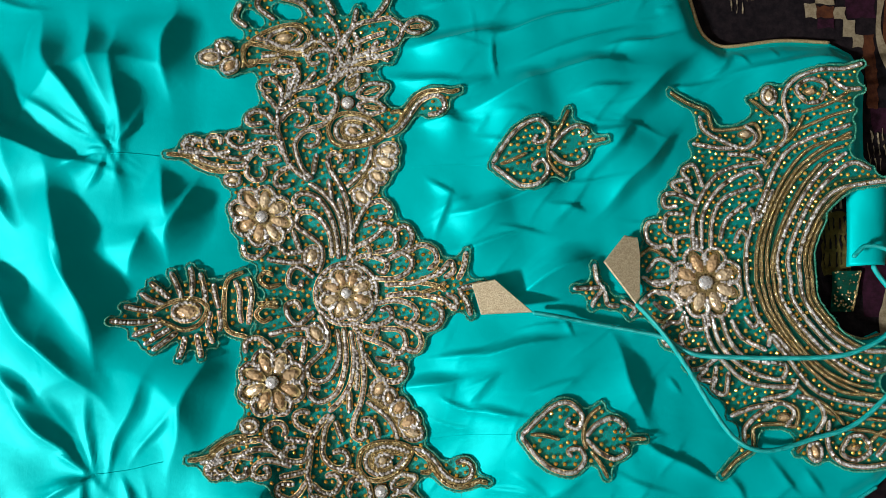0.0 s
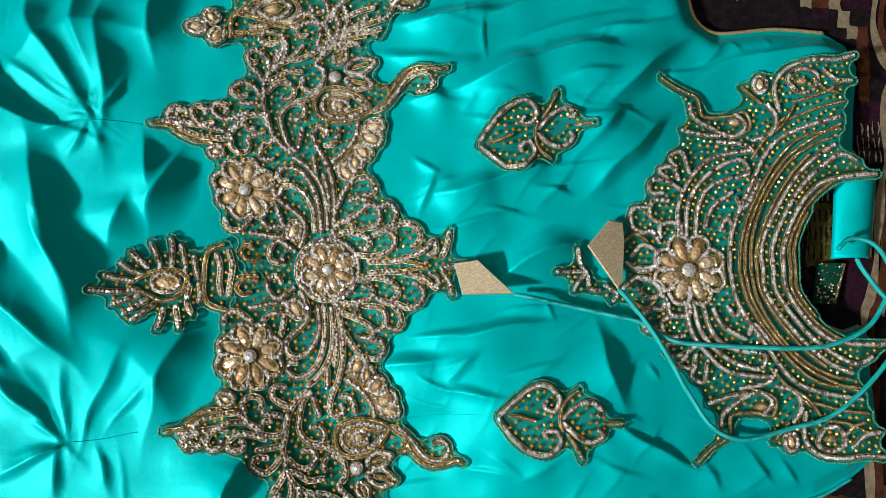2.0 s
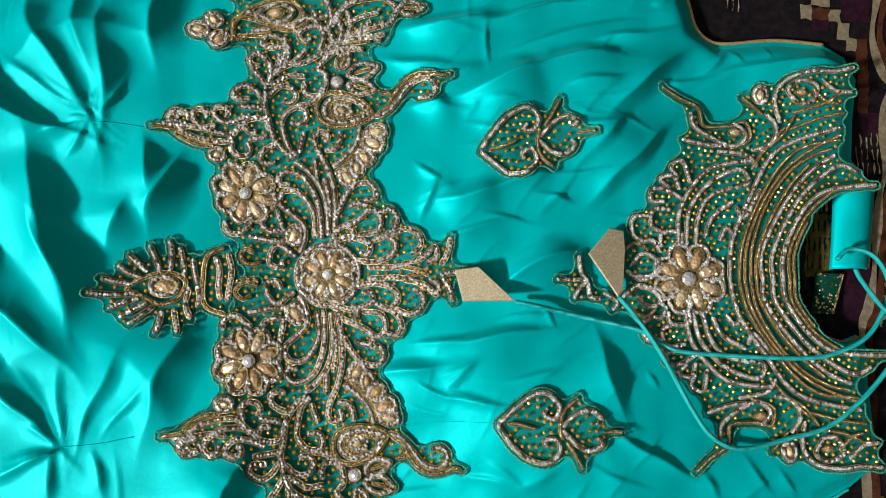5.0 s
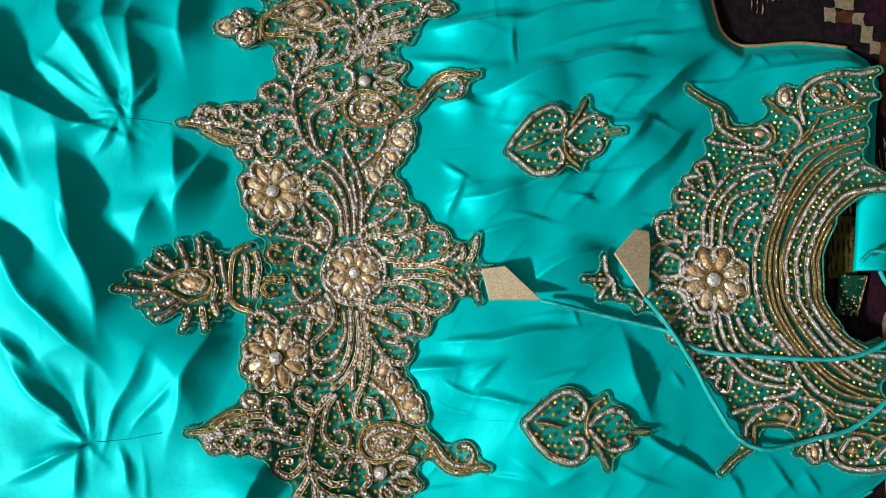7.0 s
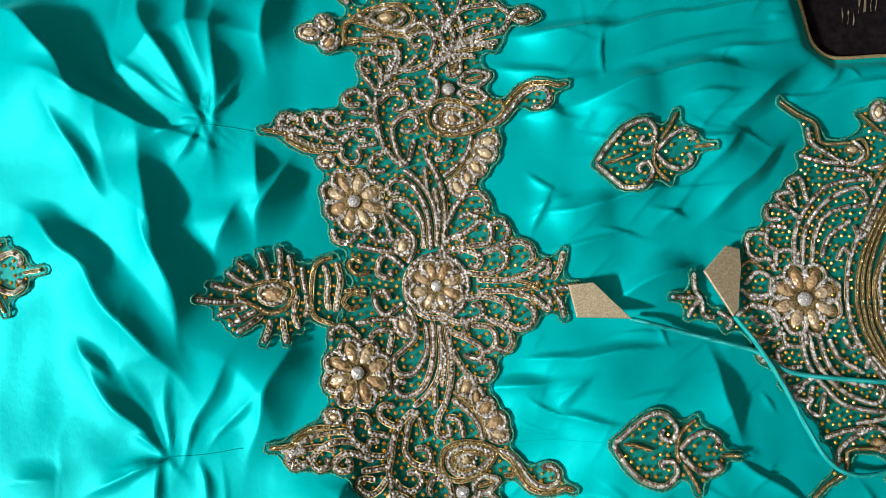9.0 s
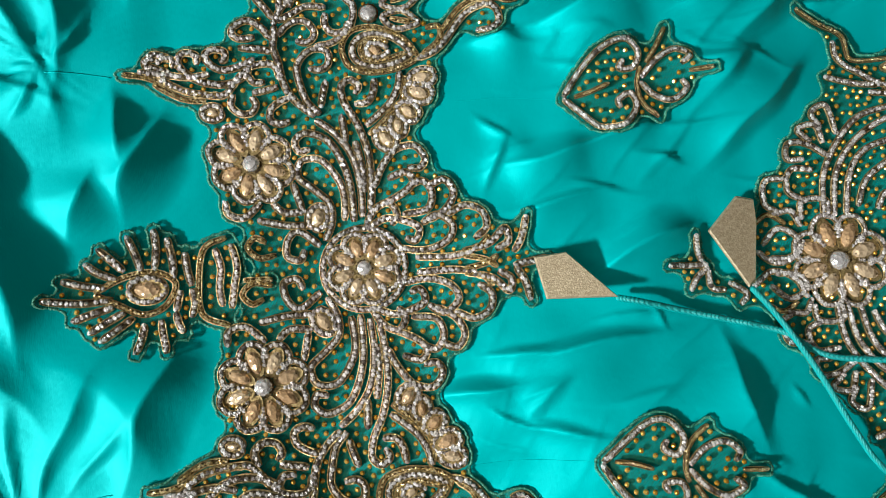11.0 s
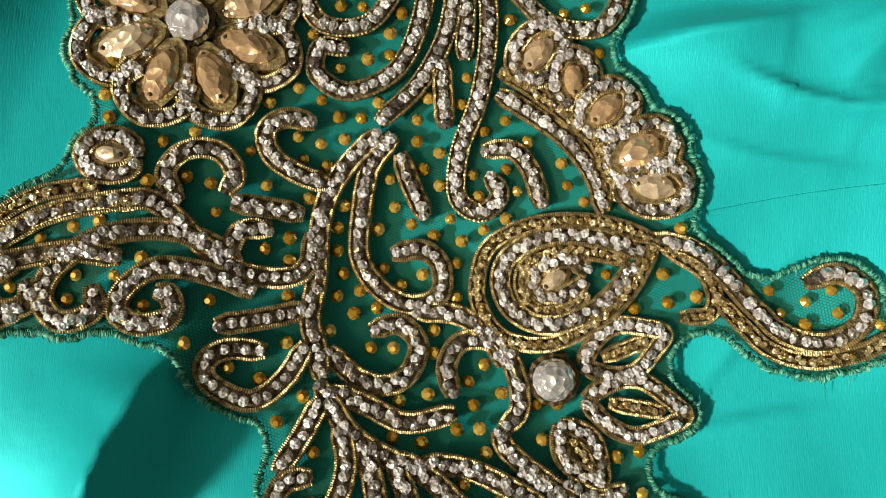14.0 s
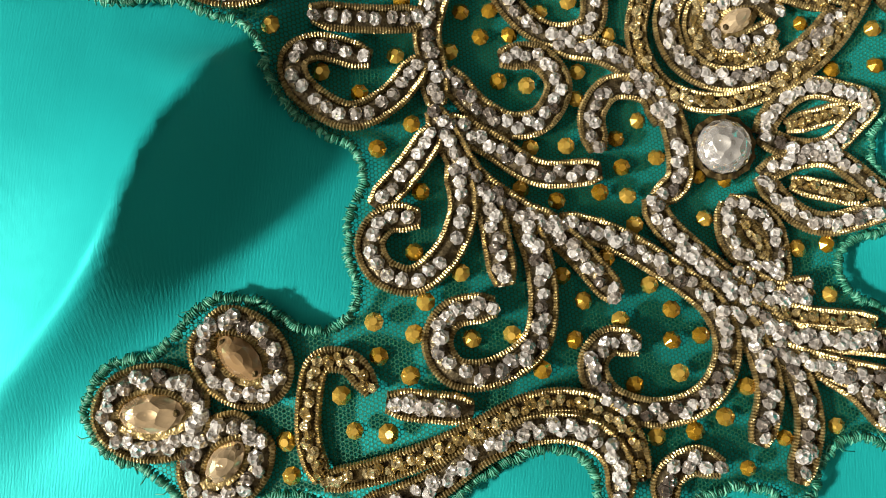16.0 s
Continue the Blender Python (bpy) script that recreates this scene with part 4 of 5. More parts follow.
waist.scroll([(-169.6, -155.6), (-159.1, -149), (-148.4, -146.1), (-137.6, -145), (-131, -150), (-126.5, -154.5), (-118.8, -160.2), (-108.9, -161.3), (-104.4, -157.9), (-103.9, -151)])
waist.scroll([(-174, -153.4), (-163.5, -145.6), (-156.1, -143), (-147.4, -142.4)], True)
waist.scroll([(-118.8, -160.2), (-123.2, -155.1), (-134.2, -151.4), (-147.2, -153.4), (-155.6, -160.1), (-157.5, -166.7), (-153.2, -171.1), (-146.8, -168.9), (-148, -163.4)])
waist.scroll([(-115.5, -164.7), (-123.2, -161.3), (-134.1, -159.6), (-140.5, -163.5), (-142, -169), (-137.1, -171.8), (-131.2, -170.2), (-131.8, -165.7), (-135.1, -164.6)])
waist.scroll([(-121, -156.8), (-118.9, -151.3), (-112.2, -150.5)])
waist.scroll([(-104.4, -168.1), (-112.1, -170.1), (-123.1, -171.9)])
waist.scroll([(-104.4, -175.9), (-108.8, -183.6), (-115.3, -187.9), (-122.9, -184.7), (-124.6, -180.1), (-120.8, -176.9), (-112.6, -177.5)])
waist.scroll([(-102.7, -125.9), (-109, -124.8), (-113.5, -127.9), (-112.3, -133.8), (-106.7, -137.7), (-99.9, -140)])
waist.scroll([(-84.8, -127.8), (-90.7, -135.7), (-93.1, -147.5), (-93.2, -156.7), (-88.7, -163.6), (-81.9, -167.1), (-75, -164.8), (-74.9, -157.9), (-79.4, -154.4), (-86.3, -155.6)])
waist.scroll([(-83.7, -132), (-81.5, -139.1), (-78.1, -147.3)])
waist.scroll([(-100, -177.1), (-94.4, -182.7), (-87.8, -185.2), (-82.2, -182.9), (-79.8, -176.2), (-84.2, -171.6), (-91, -173)])
waist.scroll([(-98.9, -186), (-91.1, -189.4), (-82.3, -193.3), (-71.1, -191.3)])
waist.jewel((-149.3, -134.8), (-142.4, -135.5))
waist.scroll([(-100.8, -187.7), (-104.4, -195.1), (-109.4, -202.9)])
waist.scroll([(-97.1, -193.5), (-95.1, -200.8), (-96.8, -208.4), (-101.8, -213.9), (-107.4, -213), (-109.6, -208.6), (-107.2, -204.5), (-101.8, -203.8)])
waist.scroll([(-101.6, -184.4), (-98.3, -189.8), (-95.2, -194.3), (-91.2, -197.7), (-83.5, -201.7), (-78.8, -202.2)])
waist.scroll([(-91.7, -196.8), (-89.6, -204.1), (-87.3, -213.6)])
waist.scroll([(-85.4, -200.9), (-82.1, -208.1), (-80.7, -216.2), (-82.1, -222.7), (-88.1, -227.2), (-94.4, -227.7), (-97.6, -223.5), (-95.5, -218.8), (-88.4, -216.9)])
waist.scroll([(-84, -200.3), (-75.7, -206.1), (-67.9, -213.8)])
waist.scroll([(-78.8, -201.7), (-69.4, -203.2), (-59.8, -207.5), (-51.2, -213.3), (-48.7, -220.8), (-52.6, -228.3), (-60.7, -231.6), (-68.9, -230.1), (-72.1, -225), (-69.4, -220.9), (-63.9, -221.2)])
waist.scroll([(-62.2, -195), (-59.1, -200.4), (-50.4, -207.2), (-43.8, -211.3), (-33.4, -210.4)])
waist.scroll([(-57.1, -204), (-47.5, -210.7), (-39, -216.4), (-31.5, -217.6), (-22.2, -215.9)])
waist.scroll([(-47.5, -213.4), (-43.1, -220.4), (-41.6, -227.5), (-43.8, -235.6)])
waist.scroll([(-39.9, -218.3), (-36.1, -225.2), (-34.7, -232.2), (-36.9, -241.1)])
waist.scroll([(-33.4, -221.4), (-25.9, -225.3), (-20.4, -231.1)])
waist.jewel((-146.1, -238.6), (-136.1, -237.3))
waist.jewel((-125.1, -231), (-132, -225.7))
waist.jewel((-131.8, -247.6), (-127.3, -241.2))
waist.scroll([(-107.4, -231.8), (-111.4, -227.7), (-116.3, -228.1), (-117.5, -233.5), (-116.8, -240.4), (-114, -246.2)], True)
waist.scroll([(-105.1, -233.2), (-98.4, -233.3), (-90.8, -233.3)])
waist.scroll([(-114, -246.2), (-102.9, -242.7), (-91.8, -237.5), (-82.4, -232), (-73.4, -230.9), (-66, -234.7), (-63, -242.2)], True)
waist.scroll([(-107.5, -249.9), (-97.3, -245.7), (-89, -239.1), (-81.2, -235.4), (-73.2, -235.2), (-67.6, -239.1), (-66.4, -245.9)])
waist.scroll([(-50, -239.5), (-55, -238.6), (-59, -241.5), (-59.2, -246.2)])
waist.scroll([(-46.9, -206.8), (-39.4, -210.3), (-33.1, -208)])
waist.scroll([(-45.6, -211.3), (-35.5, -213.7), (-22.2, -213.9)], True)
waist.scroll([(-43.8, -216.7), (-33.6, -217.2), (-21.4, -217.1), (-11.5, -217.8)])
waist.scroll([(-41.4, -220.1), (-28.9, -222.5), (-12.1, -224.4)])
waist.scroll([(-169.2, -165.5), (-166, -168.8), (-160.2, -167.2), (-161.1, -162.3)])
waist.scroll([(-166.4, -155.6), (-171.6, -159.4), (-175.6, -165.4), (-173.4, -168.7), (-169.2, -167.7)])
waist.scroll([(-96.9, -53.3), (-90.5, -64), (-89.7, -75), (-96.8, -83.9), (-104.8, -92.6), (-101, -101.8), (-90.1, -101.2), (-82.6, -90.3), (-80.1, -79.3), (-82.7, -63.8)])
waist.scroll([(-77.3, -62.6), (-75.5, -83.6), (-77.6, -98.9), (-83.6, -111.9), (-94.9, -117.9), (-102.2, -114), (-101.3, -107.6), (-94.7, -108)])
waist.scroll([(-71.9, -64.8), (-69.4, -83.6), (-71.2, -101.1), (-78.4, -115.1), (-88.6, -125.2)])
waist.scroll([(-66.4, -67), (-62.9, -83.5), (-61.6, -101), (-64.6, -118.4), (-69.7, -131.3), (-70.6, -142), (-65.3, -145.9), (-60.7, -141.7), (-63.3, -136.7)])
waist.scroll([(-67.9, -79.2), (-66.7, -92.3), (-67.9, -109.7)])
waist.scroll([(-73.2, -109.7), (-73, -125.9)])
waist.scroll([(-61.9, -81.3), (-55.3, -92.3), (-46.5, -101), (-35.6, -102.1), (-30.2, -94.4), (-33.5, -88.9), (-41.2, -90)])
waist.scroll([(-71, -58.1), (-57.8, -62.4), (-46.9, -59.3), (-39.9, -54.3), (-43.1, -47.6), (-49.2, -49.9)])
waist.scroll([(-59.9, -70.2), (-44.6, -76.3), (-39, -81.6), (-42.3, -87.4), (-53.2, -85.2)])
waist.scroll([(-48, -63.4), (-33.7, -64.4), (-29.2, -73.3), (-33.5, -81.1), (-42.3, -79)])
waist.scroll([(-33.7, -57.7), (-22.6, -63.2), (-17, -72.2), (-21.4, -80), (-30.3, -77.8)])
waist.scroll([(-22.6, -59.9), (-11.5, -63.7), (-2.6, -58.7), (-1.5, -49.6), (-9.3, -43.9)])
waist.scroll([(-53.7, -44.3), (-38.3, -41.4), (-24.9, -45.1), (-20.4, -53.1), (-28.2, -60.6), (-38.1, -56.6)])
waist.scroll([(-45, -38.1), (-25, -36), (-10.4, -37)])
waist.scroll([(-11.5, -38.2), (-0.3, -40.9), (8.6, -47.7), (9.8, -40.3), (1.9, -36.2)])
waist.scroll([(-70.9, -59.2), (-64.3, -68), (-55.5, -71.3), (-51.3, -64.5), (-55.7, -57.9)])
waist.scroll([(-18.2, -35.9), (-4.8, -31.7), (2, -26.6)], True)
waist.scroll([(-17.1, -38.2), (-7, -39.3), (-0.3, -45)], True)
waist.scroll([(21.5, -53), (17.7, -41.4), (12.1, -33.4)])
waist.scroll([(-100.3, -50.6), (-111.4, -60.3), (-119.1, -55.9), (-121.8, -46.4), (-114.5, -43.6), (-110.3, -49.7)])
waist.scroll([(-128.1, -47.7), (-138.7, -46.7), (-144.3, -53.2), (-138.7, -58.5), (-132.3, -55.2)], True)
waist.scroll([(-102.9, -63), (-119.6, -64.8), (-134.8, -69)])
waist.scroll([(-104.6, -71.9), (-117.1, -72.1), (-123.9, -78.7)])
waist.jewel((-95.1, -71.8), (-101.8, -63))
waist.scroll([(-106.6, -73.1), (-109, -89.4)])
waist.scroll([(-151.3, -82.2), (-150.9, -74), (-141.9, -71.3), (-130.1, -79.4)])
waist.flower((-130.6, -103.5), (-106.5, -103.2))
waist.scroll([(-189.3, -159.3), (-177.1, -157.5), (-164.1, -151.2), (-150.9, -145.9), (-139.1, -146.1)], True)
waist.scroll([(-180.7, -160.8), (-167.3, -159), (-153.9, -156.4), (-142.1, -157.8)])
waist.scroll([(-163.4, -159.5), (-174.5, -165), (-170.1, -171.3), (-160.7, -168.2)])
upper = Beadwork("", "")
upper.mirrored(waist, ((0.9693, 0.1723, 0.0045, 0.3583, -0.7922, 0.0841), (0.1449, -1.0671, -0.0625, 0.1964, -0.3951, -0.1499)))
waist.add_from(upper)
upper_end = Beadwork("", "")
upper_end.scroll([(-162.4, 145.1), (-160.2, 162.9), (-142.8, 178), (-120.9, 183.1), (-110.6, 175.5), (-113.3, 166.7), (-128.4, 159.5), (-148.1, 158.4)], True)
upper_end.scroll([(-145.5, 164.8), (-140.4, 174.9), (-125.2, 179.8), (-116.8, 173.9), (-124.3, 165.6), (-137.6, 165.7)])
upper_end.jewel((-135.7, 171.1), (-124.8, 173.2), False)
upper_end.scroll([(-158.5, 151.3), (-141.1, 152.5), (-132.5, 155.3)], True)
upper_end.scroll([(-83.3, 148.6), (-70.3, 157.8), (-56.8, 158.6), (-45.3, 153.9)])
upper_end.scroll([(-89.6, 141.9), (-72, 147.7), (-58.5, 146.1)])
upper_end.scroll([(-84, 163.7), (-88.5, 180.1), (-98.2, 193.6)])
upper_end.scroll([(-94.1, 142.9), (-91.8, 157.3), (-100, 168.9), (-112, 167.7), (-115.1, 159.8), (-108.2, 155.7)])
upper_end.scroll([(-75.2, 166.9), (-61.9, 173.5), (-48.5, 177.6)])
upper_end.scroll([(-90.5, 158.3), (-82.3, 173.5), (-69.3, 185.3), (-44.4, 190.7)])
upper_end.scroll([(-45.3, 190.1), (-35, 181.8), (-40.8, 167.7), (-48.2, 170.9)])
upper_end.petal((-34, 181.9), (-13.1, 184.6))
upper_end.scroll([(-84.1, 166.1), (-75.9, 181.3), (-72.2, 198.6)])
upper_end.scroll([(-58.1, 190.3), (-49.4, 200.9), (-45.3, 213.6)])
upper_end.scroll([(-160.6, 179.7), (-169.9, 187.9), (-166.5, 200.6)])
upper_end.scroll([(-107.9, 190.2), (-117.5, 201.4), (-135.8, 206.7)])
upper_end.scroll([(-139, 187), (-153.2, 200), (-145.3, 215.5)])
upper_end.scroll([(-90, 192), (-99.9, 208), (-118.5, 218.3)])
upper_end.scroll([(-118.7, 146.2), (-122.4, 134.2), (-125, 120)])
upper_end.scroll([(-140.7, 146.4), (-129.6, 144.3), (-118.7, 146.2)])
waist.add_from(upper_end)
waist_axis = Beadwork("", "")
waist_axis.flower((-75.9, -36), (-54.7, -35.7), scalloped=False)
waist_axis.scroll([(31.4, -27.4), (22.3, -29.8), (11, -32.7)])
leaf = Beadwork("leaf_applique", "feathered leaf motif of crystal and gold beads")
leaf.scroll([(-212.7, -55.8), (-229.8, -58.5), (-247.3, -57.9)])
leaf.scroll([(-217.1, -50), (-228.9, -48.8), (-239.5, -46.6)])
leaf.scroll([(-211.8, -44.8), (-221.8, -41.4), (-228.9, -36.6)])
leaf.scroll([(-208.4, -40.1), (-214.7, -34.8), (-223.2, -28)])
leaf.scroll([(-199.9, -39.4), (-203.5, -30.6), (-208.9, -20.2)])
leaf.scroll([(-193, -38.1), (-193, -25.5), (-195.3, -15.1)])
leaf.scroll([(-182.3, -42.3), (-184.2, -31.1), (-187.7, -19.5)])
leaf.scroll([(-172.3, -46.9), (-175.7, -36.7), (-177.4, -27.6)])
leaf.scroll([(-212.3, -59.8), (-223.5, -64.5), (-232, -68.5)])
leaf.scroll([(-206.2, -62.6), (-215.3, -68.8), (-223.3, -74.8)])
leaf.scroll([(-201.3, -65.1), (-209.2, -72.4), (-217.1, -79.2)])
leaf.scroll([(-195.5, -68.8), (-196, -76.8), (-198, -85.6)])
leaf.scroll([(-187.2, -66.3), (-184.8, -75), (-180.9, -84.7)])
leaf.scroll([(-179.7, -61.8), (-177.6, -67.7), (-174, -73.5)])
leaf.scroll([(-172.2, -48.2), (-169.8, -57.1), (-170.8, -64.5)])
leaf.scroll([(-178.1, -49.4), (-179.7, -61.8)])
leaf.scroll([(-222.7, -52.4), (-208.1, -43.3), (-192.8, -39.7), (-181.2, -45.5), (-185.2, -58.1), (-196.4, -63.6), (-210.5, -58.5), (-222.6, -53.6)], True)
leaf.jewel((-188.7, -49.3), (-203.5, -50.3))
leaf.scroll([(-155.4, -18.2), (-167.1, -25.5), (-168.6, -44.6), (-165, -62.9), (-149.7, -68.9)], True)
leaf.scroll([(-161.4, -25), (-157.3, -35.4), (-157, -48), (-154.5, -58.2)])
leaf.scroll([(-152.2, -22.2), (-148.3, -34.8), (-149, -47.5), (-149.6, -59.1)])
leaf.scroll([(-144.4, -43), (-128.1, -41.9)], True)
waist.add_from(waist_axis)



def lie_of_net(p):
    low, end = np.clip((-0.06 - p[:, 1]) / 0.09, 0, 1), np.clip((-0.205 - p[:, 1]) / 0.025, 0, 1) * np.clip((-0.09 - p[:, 0]) / 0.03, 0, 1)
    return np.stack([0.003 * low + 0.0014 * end, 0.0006 * low + 0.0022 * np.exp(-((p[:, 1] + 0.045) / 0.055) ** 2)], 1)


waist.eased(lie_of_net)
waist.build()
leaf.build(0.0062)

heart = Beadwork("heart_applique", "heart-shaped crystal and gold bead motif", single_row=True)
heart.scroll([(57.9, -138.8), (69.9, -127.2), (83.3, -117), (94.4, -115.9), (102.8, -125.2), (99, -133.7), (91.4, -131.1), (93.4, -126.2)])
heart.scroll([(57.9, -140.3), (67.3, -152.6), (79.9, -162.7), (94.9, -165.4), (103.8, -157), (100.7, -148.6), (92, -149.5), (94.7, -154.4)])
heart.scroll([(105.5, -139.1), (113.7, -130.6), (125.3, -126.4), (133.7, -131.8), (130.5, -137.2)])
heart.scroll([(105.4, -141.8), (115.2, -150.9), (126.3, -155.3), (135.1, -150.1), (130.1, -145.7)])
heart.scroll([(103.5, -132.7), (108.4, -125.2), (116.7, -117.7)], True)
heart.scroll([(108.5, -149.7), (114.9, -158.3), (120.8, -168.9)], True)
heart.scroll([(134.9, -141.5), (149.7, -141)], True)
heart.scroll([(64.3, -138.2), (73.9, -138.9), (85.6, -141.7)], True)
heart.scroll([(104.8, -129.5), (103.2, -140.1), (105.2, -148.6)], True)
heart.fill((73.9, -137.8), (82.7, -131.5), (82.3, -148.4), (75.9, -144.2), (91.1, -140), (117.8, -140.3), (122.5, -138.2), (122.2, -144.6))
twin = Beadwork("heart_applique", heart.label, single_row=True)
twin.mirrored(heart, ((0.9689, 0.0095, -0.0175, 0.0702, 0.1049, 0.0357), (0.2660, -1.0142, -0.0906, -0.8078, -0.8412, -0.2246)))
third = Beadwork("heart_applique", heart.label, single_row=True)
third.mirrored(heart, ((0.9821, -0.1398, -0.5209, 0, 0, 0), (0.1398, 0.9821, 0.0718, 0, 0, 0)))
for motif in (heart, twin, third):
    motif.build(0.0088, 0.0047)

neck = Beadwork("neck_applique", "dense gold and crystal beaded neckline yoke", single_row=True)
neck.fill((265.6, 104), (213.2, 75), (253.7, 112.8), (258.5, 96.2))
neck.scroll([(251.7, -23), (253.7, 5.4), (264.4, 35.9), (283, 66.2), (303.6, 84.6), (331.8, 101.2)], True)
neck.scroll([(261.1, -22.9), (261.3, -3.6), (270.9, 24.4), (287, 53), (305.4, 75.1)], True)
neck.scroll([(287.2, -22.4), (286.6, -0.8), (293.5, 17.9), (305.4, 37), (326, 54.2), (351, 60.7)], True)
neck.scroll([(309.5, 138.6), (321.3, 129.2), (331.1, 127.1)], True)
neck.scroll([(258.9, 68.8), (272.1, 88.3), (287.7, 105.8)], True)
neck.scroll([(226.8, -4.4), (233.4, -13.4), (235.3, -23.4)], True)
neck.scroll([(265.9, -22.8), (264.6, -3.6), (273, 19.8), (289.2, 48.4), (307.5, 70.3), (325.5, 83)])
neck.scroll([(273.9, -22.6), (273.1, -3.4), (281.7, 20), (295.2, 43.8), (311.9, 62.4), (329.9, 74.9), (344.3, 69.1)])
neck.scroll([(281.5, -22.5), (281.7, -3.2), (289.8, 20.2), (303.3, 41.7), (321.1, 54), (358.4, 59.9)])
neck.scroll([(240, -23.3), (241.4, 5.1), (247.1, 23.8), (257.8, 47.4), (274, 78.8), (294.4, 94), (332.2, 107.5)])
neck.scroll([(247.5, -23.1), (249.9, 5.3), (259.5, 33.4), (278.2, 67), (298.9, 87.9), (331.4, 96.8)], True)
neck.scroll([(256.4, -23), (258, 5.5), (269.3, 38.4), (287.8, 66.4), (308.3, 82.4), (324.5, 88.7)], True)
neck.scroll([(291, -22.3), (290.3, -3), (295.2, 13.3), (302.3, 27.5)], True)
neck.scroll([(199.1, 4.1), (199, 27.1), (206.2, 45.8), (220.2, 64.1), (239.8, 72.4), (258.4, 75.9)])
neck.scroll([(205.6, 4.3), (206.5, 27.3), (214.8, 45.2), (229.7, 59.3), (249.3, 68), (256.5, 57.8), (245.1, 51.8)])
neck.scroll([(213.1, 4.5), (215, 27.6), (224.3, 44.1), (243.8, 53.1)])
neck.scroll([(220.4, 10.2), (225.9, 26.9), (243.2, 41.4)])
neck.scroll([(207.9, 54.3), (200.9, 71), (190.9, 65.8), (197.8, 56.6)])
neck.scroll([(199.1, 47.9), (193.4, 58.6), (182.1, 55.2), (190.9, 48.4)])
neck.scroll([(202.7, 40.1), (188.4, 46.9), (176.2, 46.2), (176.2, 37.2), (186.9, 37.7)])
neck.scroll([(192.9, 31.5), (178.6, 30.9), (176, 18.1), (188.1, 12.1)])
neck.scroll([(173.8, 25.3), (161.8, 23), (161.8, 9.9), (171.1, 4.8)])
neck.scroll([(185, 1.5), (185.3, 12), (200.4, 13.3), (201.8, 1.9)])
neck.scroll([(200.8, 89.3), (220.9, 86.6), (238, 87)])
neck.scroll([(208, 112.7), (210.8, 101.6), (225.9, 92.6), (245.3, 87.3), (255.5, 97.3), (246.1, 107.4)])
neck.scroll([(182.9, 131.2), (197.6, 123.1), (214.1, 117), (219.5, 102.4), (241.1, 103.8), (255, 108.3), (258.3, 94.1), (240.3, 83.8)], True)
neck.jewel((241.9, 99.1), (250.7, 99.5), False)
neck.scroll([(251.8, 129.3), (261.5, 121.7), (268.7, 115.7)], True)
neck.jewel((267.1, 136.5), (267.2, 126.8))
neck.scroll([(271.2, 117.3), (280.4, 105.6), (275.6, 90.9), (259.8, 84.5)])
neck.scroll([(283.5, 109.6), (279.2, 129.8), (287.5, 144.9), (307.8, 152.8), (327.8, 154.2), (343.7, 158.6)])
neck.scroll([(298.3, 125.8), (289.5, 137.2), (299.9, 145.5), (313.1, 141.2), (309.3, 128.2), (298.3, 125.8)])
neck.jewel((296.9, 135.5), (304.8, 135.9), False)
neck.scroll([(293.4, 118.2), (316.1, 125.5), (334.2, 137.1)], True)
neck.scroll([(290.1, 103.5), (315.3, 114.2), (335.5, 119.9)], True)
neck.scroll([(317.4, 146.3), (329.3, 137.9), (342.7, 137.4)])
neck.scroll([(265.3, 52.4), (252.1, 28.5), (245.4, 37.7)])
neck.scroll([(230.5, 81.9), (254.7, 80.5), (263.9, 70.4)])
neck.scroll([(267, 83.4), (284.9, 98.5), (295.7, 115.9)], True)
neck.scroll([(161.3, -14.9), (170.9, -4.7), (183.7, -10.8), (179.6, -21.2), (165.7, -22.9)])
neck.scroll([(156, -39.6), (167.8, -30.4), (181.4, -34.7), (187.8, -45.8)])
neck.scroll([(184.8, -3), (178.1, 5.9), (166.4, 3.3)])
neck.scroll([(154.6, -3.8), (164, 3.2), (175.6, -1.9)], True)
neck.scroll([(232.1, 8.6), (237.3, 18.9), (244.1, 12.1)])
lower = Beadwork("", "")
lower.mirrored(neck, ((0.8647, 0.2270, 0.0241, 0.1969, -0.4628, 0.0781), (0.1619, -0.9725, -0.0754, -0.0974, 0.6800, -0.5114)))
neck.add_from(lower)
neck.scroll([(117.9, -10.5), (120.2, -20.2), (124.6, -27.2)])
neck.scroll([(101.2, -29.4), (113.4, -28.7), (126.9, -27.6)])
neck.scroll([(116.2, -43.3), (120, -35.7), (126.9, -28.9)])
neck.scroll([(127.3, -31.1), (129.7, -41.3), (138.7, -42.1)])
neck.scroll([(140.2, -37.6), (151.3, -44.1), (146.5, -50.8)])
neck.flower((208.2, -22.9), (236.3, -22.4))
neck.build(0.0105, 0.0045)


def drawstring(points, lift):
    line = spline(np.array(points) * 0.001, 0.0012)
    z = np.maximum(cloth(line[:, 0], line[:, 1]), BED_Z) + lift
    s = np.linspace(0, 1, len(line))
    z += 0.006 * np.exp(-((s - 0.02) / 0.05) ** 2)
    sh = Shape()
    tube(sh, np.column_stack([line, z]), 0.0019, 8, 0.05)
    return dress_part(sh, "drawstring", CORD, "twisted teal satin cord", True)


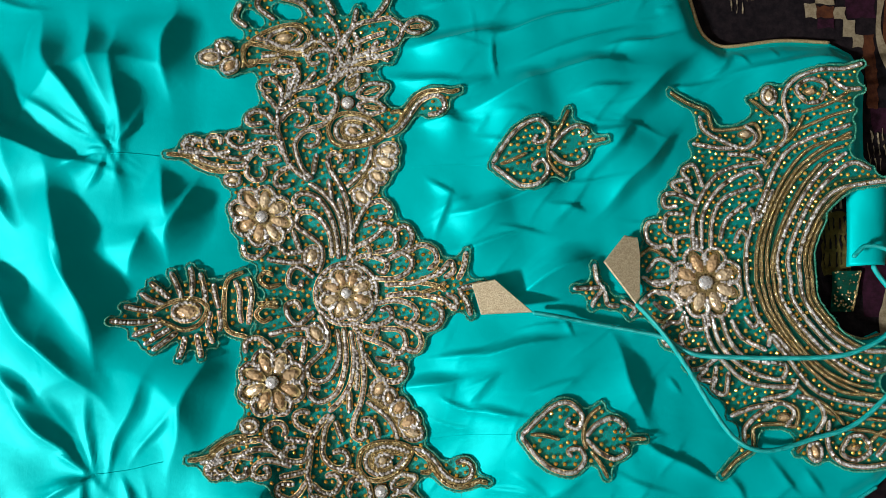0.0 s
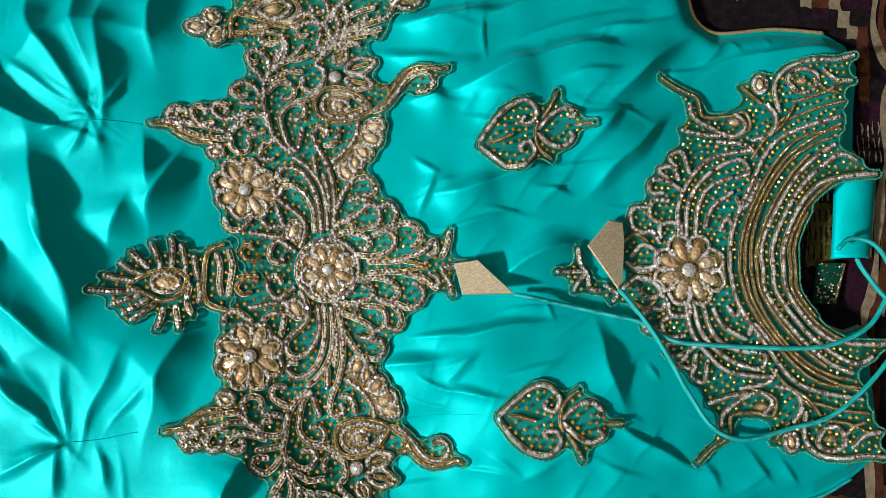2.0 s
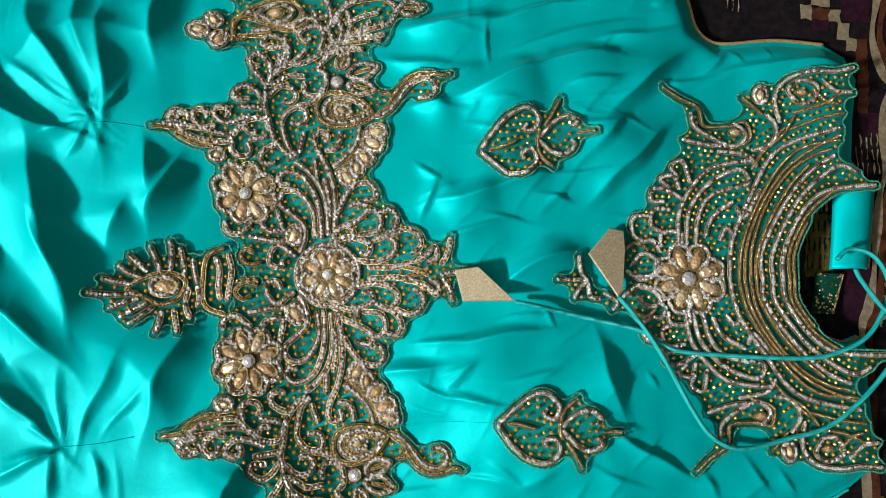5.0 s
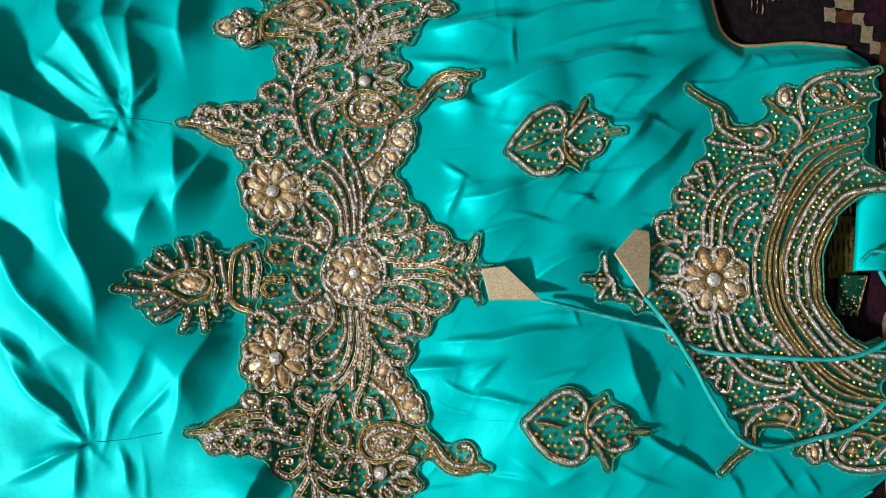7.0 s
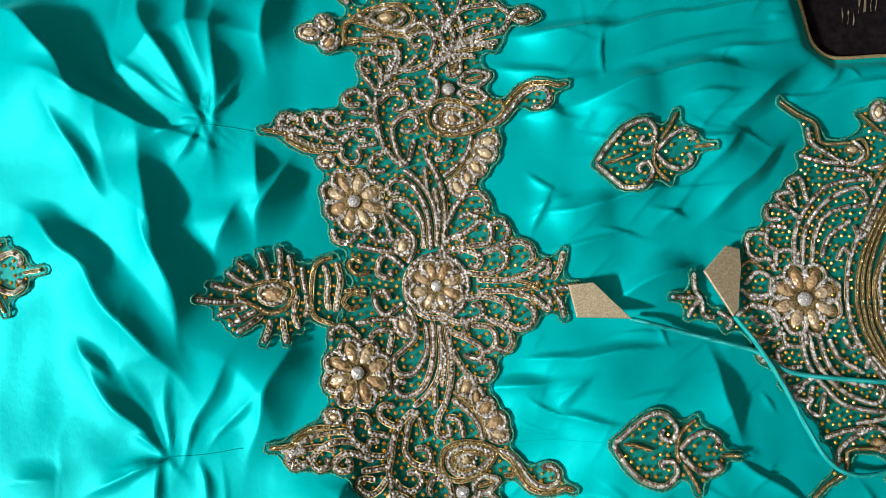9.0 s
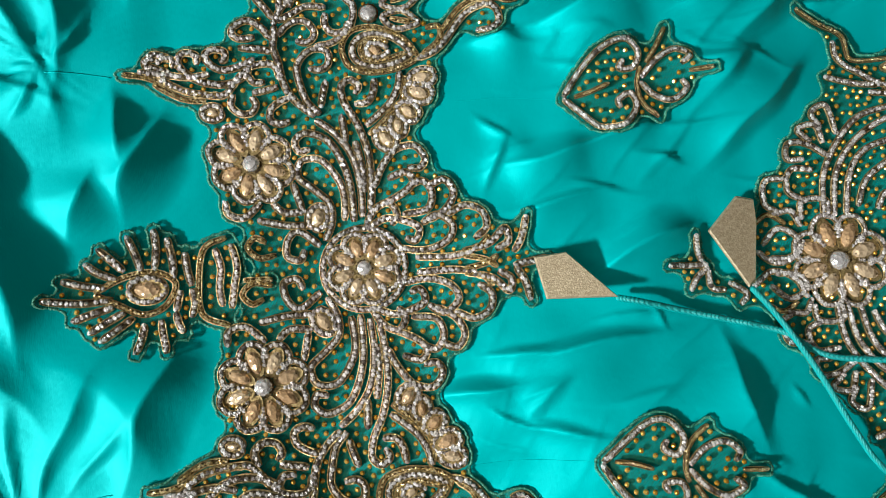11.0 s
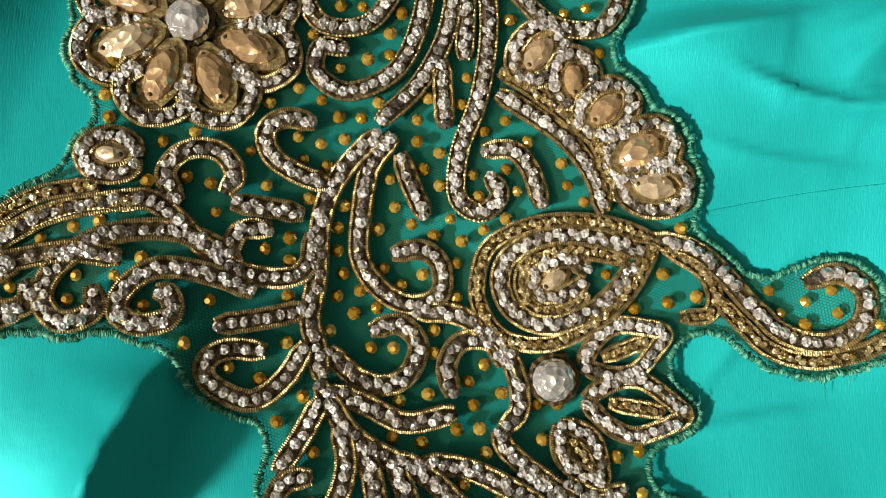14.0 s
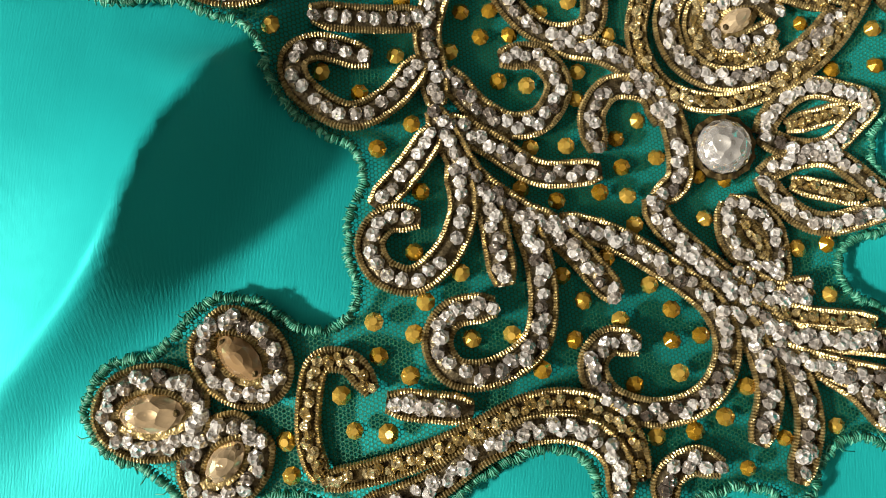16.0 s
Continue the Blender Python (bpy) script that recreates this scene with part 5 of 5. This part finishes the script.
def tassel_tag(points, lift, tilt):
    """A folded piece of gold fabric at a cord's end: two layers with a rounded fold."""
    p = np.array(points) * 0.001
    c = p.mean(0)
    sh = Shape()
    n = len(p)
    rings = []
    for shrink, h in ((0.96, 0), (1.0, 0.0008), (1.0, 0.0022), (0.95, 0.0031)):
        rings += [(*(c + (q - c) * shrink), float(cloth(*c)) + lift + h + float((q - c) @ np.array(tilt))) for q in p]
    faces = [tuple(range(n))[::-1], tuple(range(3 * n, 4 * n))]
    faces += [(r * n + k, r * n + (k + 1) % n, (r + 1) * n + (k + 1) % n, (r + 1) * n + k) for r in range(3) for k in range(n)]
    sh.add(rings, faces)
    return dress_part(sh, "cord_tag", FOIL, "folded gold glitter fabric tag")



drawstring([(68.4, -48.7), (102, -53.9), (147.1, -61.7), (169.9, -66.5), (192.7, -78.9), (230.2, -81.5), (296.9, -80.8), (326.2, -73.9), (348.8, -59.3), (362.4, -33.4), (363.4, -14.7), (351.8, 2.6), (334.6, 6.5), (323.3, -2.6)], 0.0045)
drawstring([(149.7, -40.7), (170, -64.3), (185.4, -88), (202.7, -119.9), (220.4, -142.9), (245.4, -150.8), (283.4, -141.5), (313.1, -132.1), (338.8, -111.6), (359.6, -86.3), (369.6, -65.4), (366.5, -49.4), (352.5, -33.8), (340.9, -18.1), (336.4, -9)], 0.007)
tassel_tag([(21.4, -26.6), (39, -23.6), (67.5, -48.8), (28.7, -50.5)], 0.013, (0.2, 0.02))
tassel_tag([(124.9, -8.3), (141.7, 12.8), (152.3, 11.3), (154.1, -2.1), (153.4, -36), (149.7, -40.7)], 0.008, (-0.05, 0.05))


def back_piece(name, corners, z, mat, label, bulge):
    """Part of the back of the dress, seen in the neck opening: a softly rolled strip."""
    a, b, c, d = (np.array(q) * 0.001 for q in corners)
    u, v = np.meshgrid(np.linspace(0, 1, 24), np.linspace(0, 1, 24))
    x = (a[0] * (1 - u) + b[0] * u) * (1 - v) + (d[0] * (1 - u) + c[0] * u) * v
    y = (a[1] * (1 - u) + b[1] * u) * (1 - v) + (d[1] * (1 - u) + c[1] * u) * v
    h = z + bulge * np.sin(math.pi * u) ** 0.7 - 0.003 * v ** 3
    ob = sheet_mesh(name, None, None, np.ones(x.shape, bool), x, y, lambda p, q: h.ravel(), mat, dress)
    ob.matrix_parent_inverse = Matrix.Translation((0, 0, -BED_Z))
    thick = ob.modifiers.new("thickness", "SOLIDIFY")
    thick.thickness = 0.001
    s = Shape()
    for t in np.linspace(0.02, 0.98, 34):
        p = b + (c - b) * t
        s.add(*turned(SMALL_STONE, (p[0], p[1], z + 0.001), 0.001, 0.3))
    tagged(s.make("edge_beads", AMBER_BEAD, ob), kind="stuff")
    return tagged(ob, label)



back_piece("back_neckline", [(334.0, 61.9), (368.6, 66.0), (361.5, -6.2), (331.1, -7.7)], -0.0175, SATIN, "teal satin back neckline edged in gold beads", 0.009)
tab = back_piece("back_tab", [(317.5, -12.1), (340.7, -10.9), (331.3, -44.1), (314.8, -44.8)], -0.0185, NET_SOLID, "dark green beaded tab", 0.002)
s = Shape()
for x, y in np.random.uniform(0, 1, (60, 2)):
    p = np.array([(317.5, -12.1), (340.7, -10.9), (331.3, -44.1), (314.8, -44.8)]) * 0.001
    q = (p[0] * (1 - x) + p[1] * x) * (1 - y) + (p[3] * (1 - x) + p[2] * x) * y
    s.add(*turned(SMALL_STONE, (q[0], q[1], -0.0162), 0.0009, 0.3))
tagged(s.make("tab_beads", AMBER_BEAD, tab), kind="stuff")
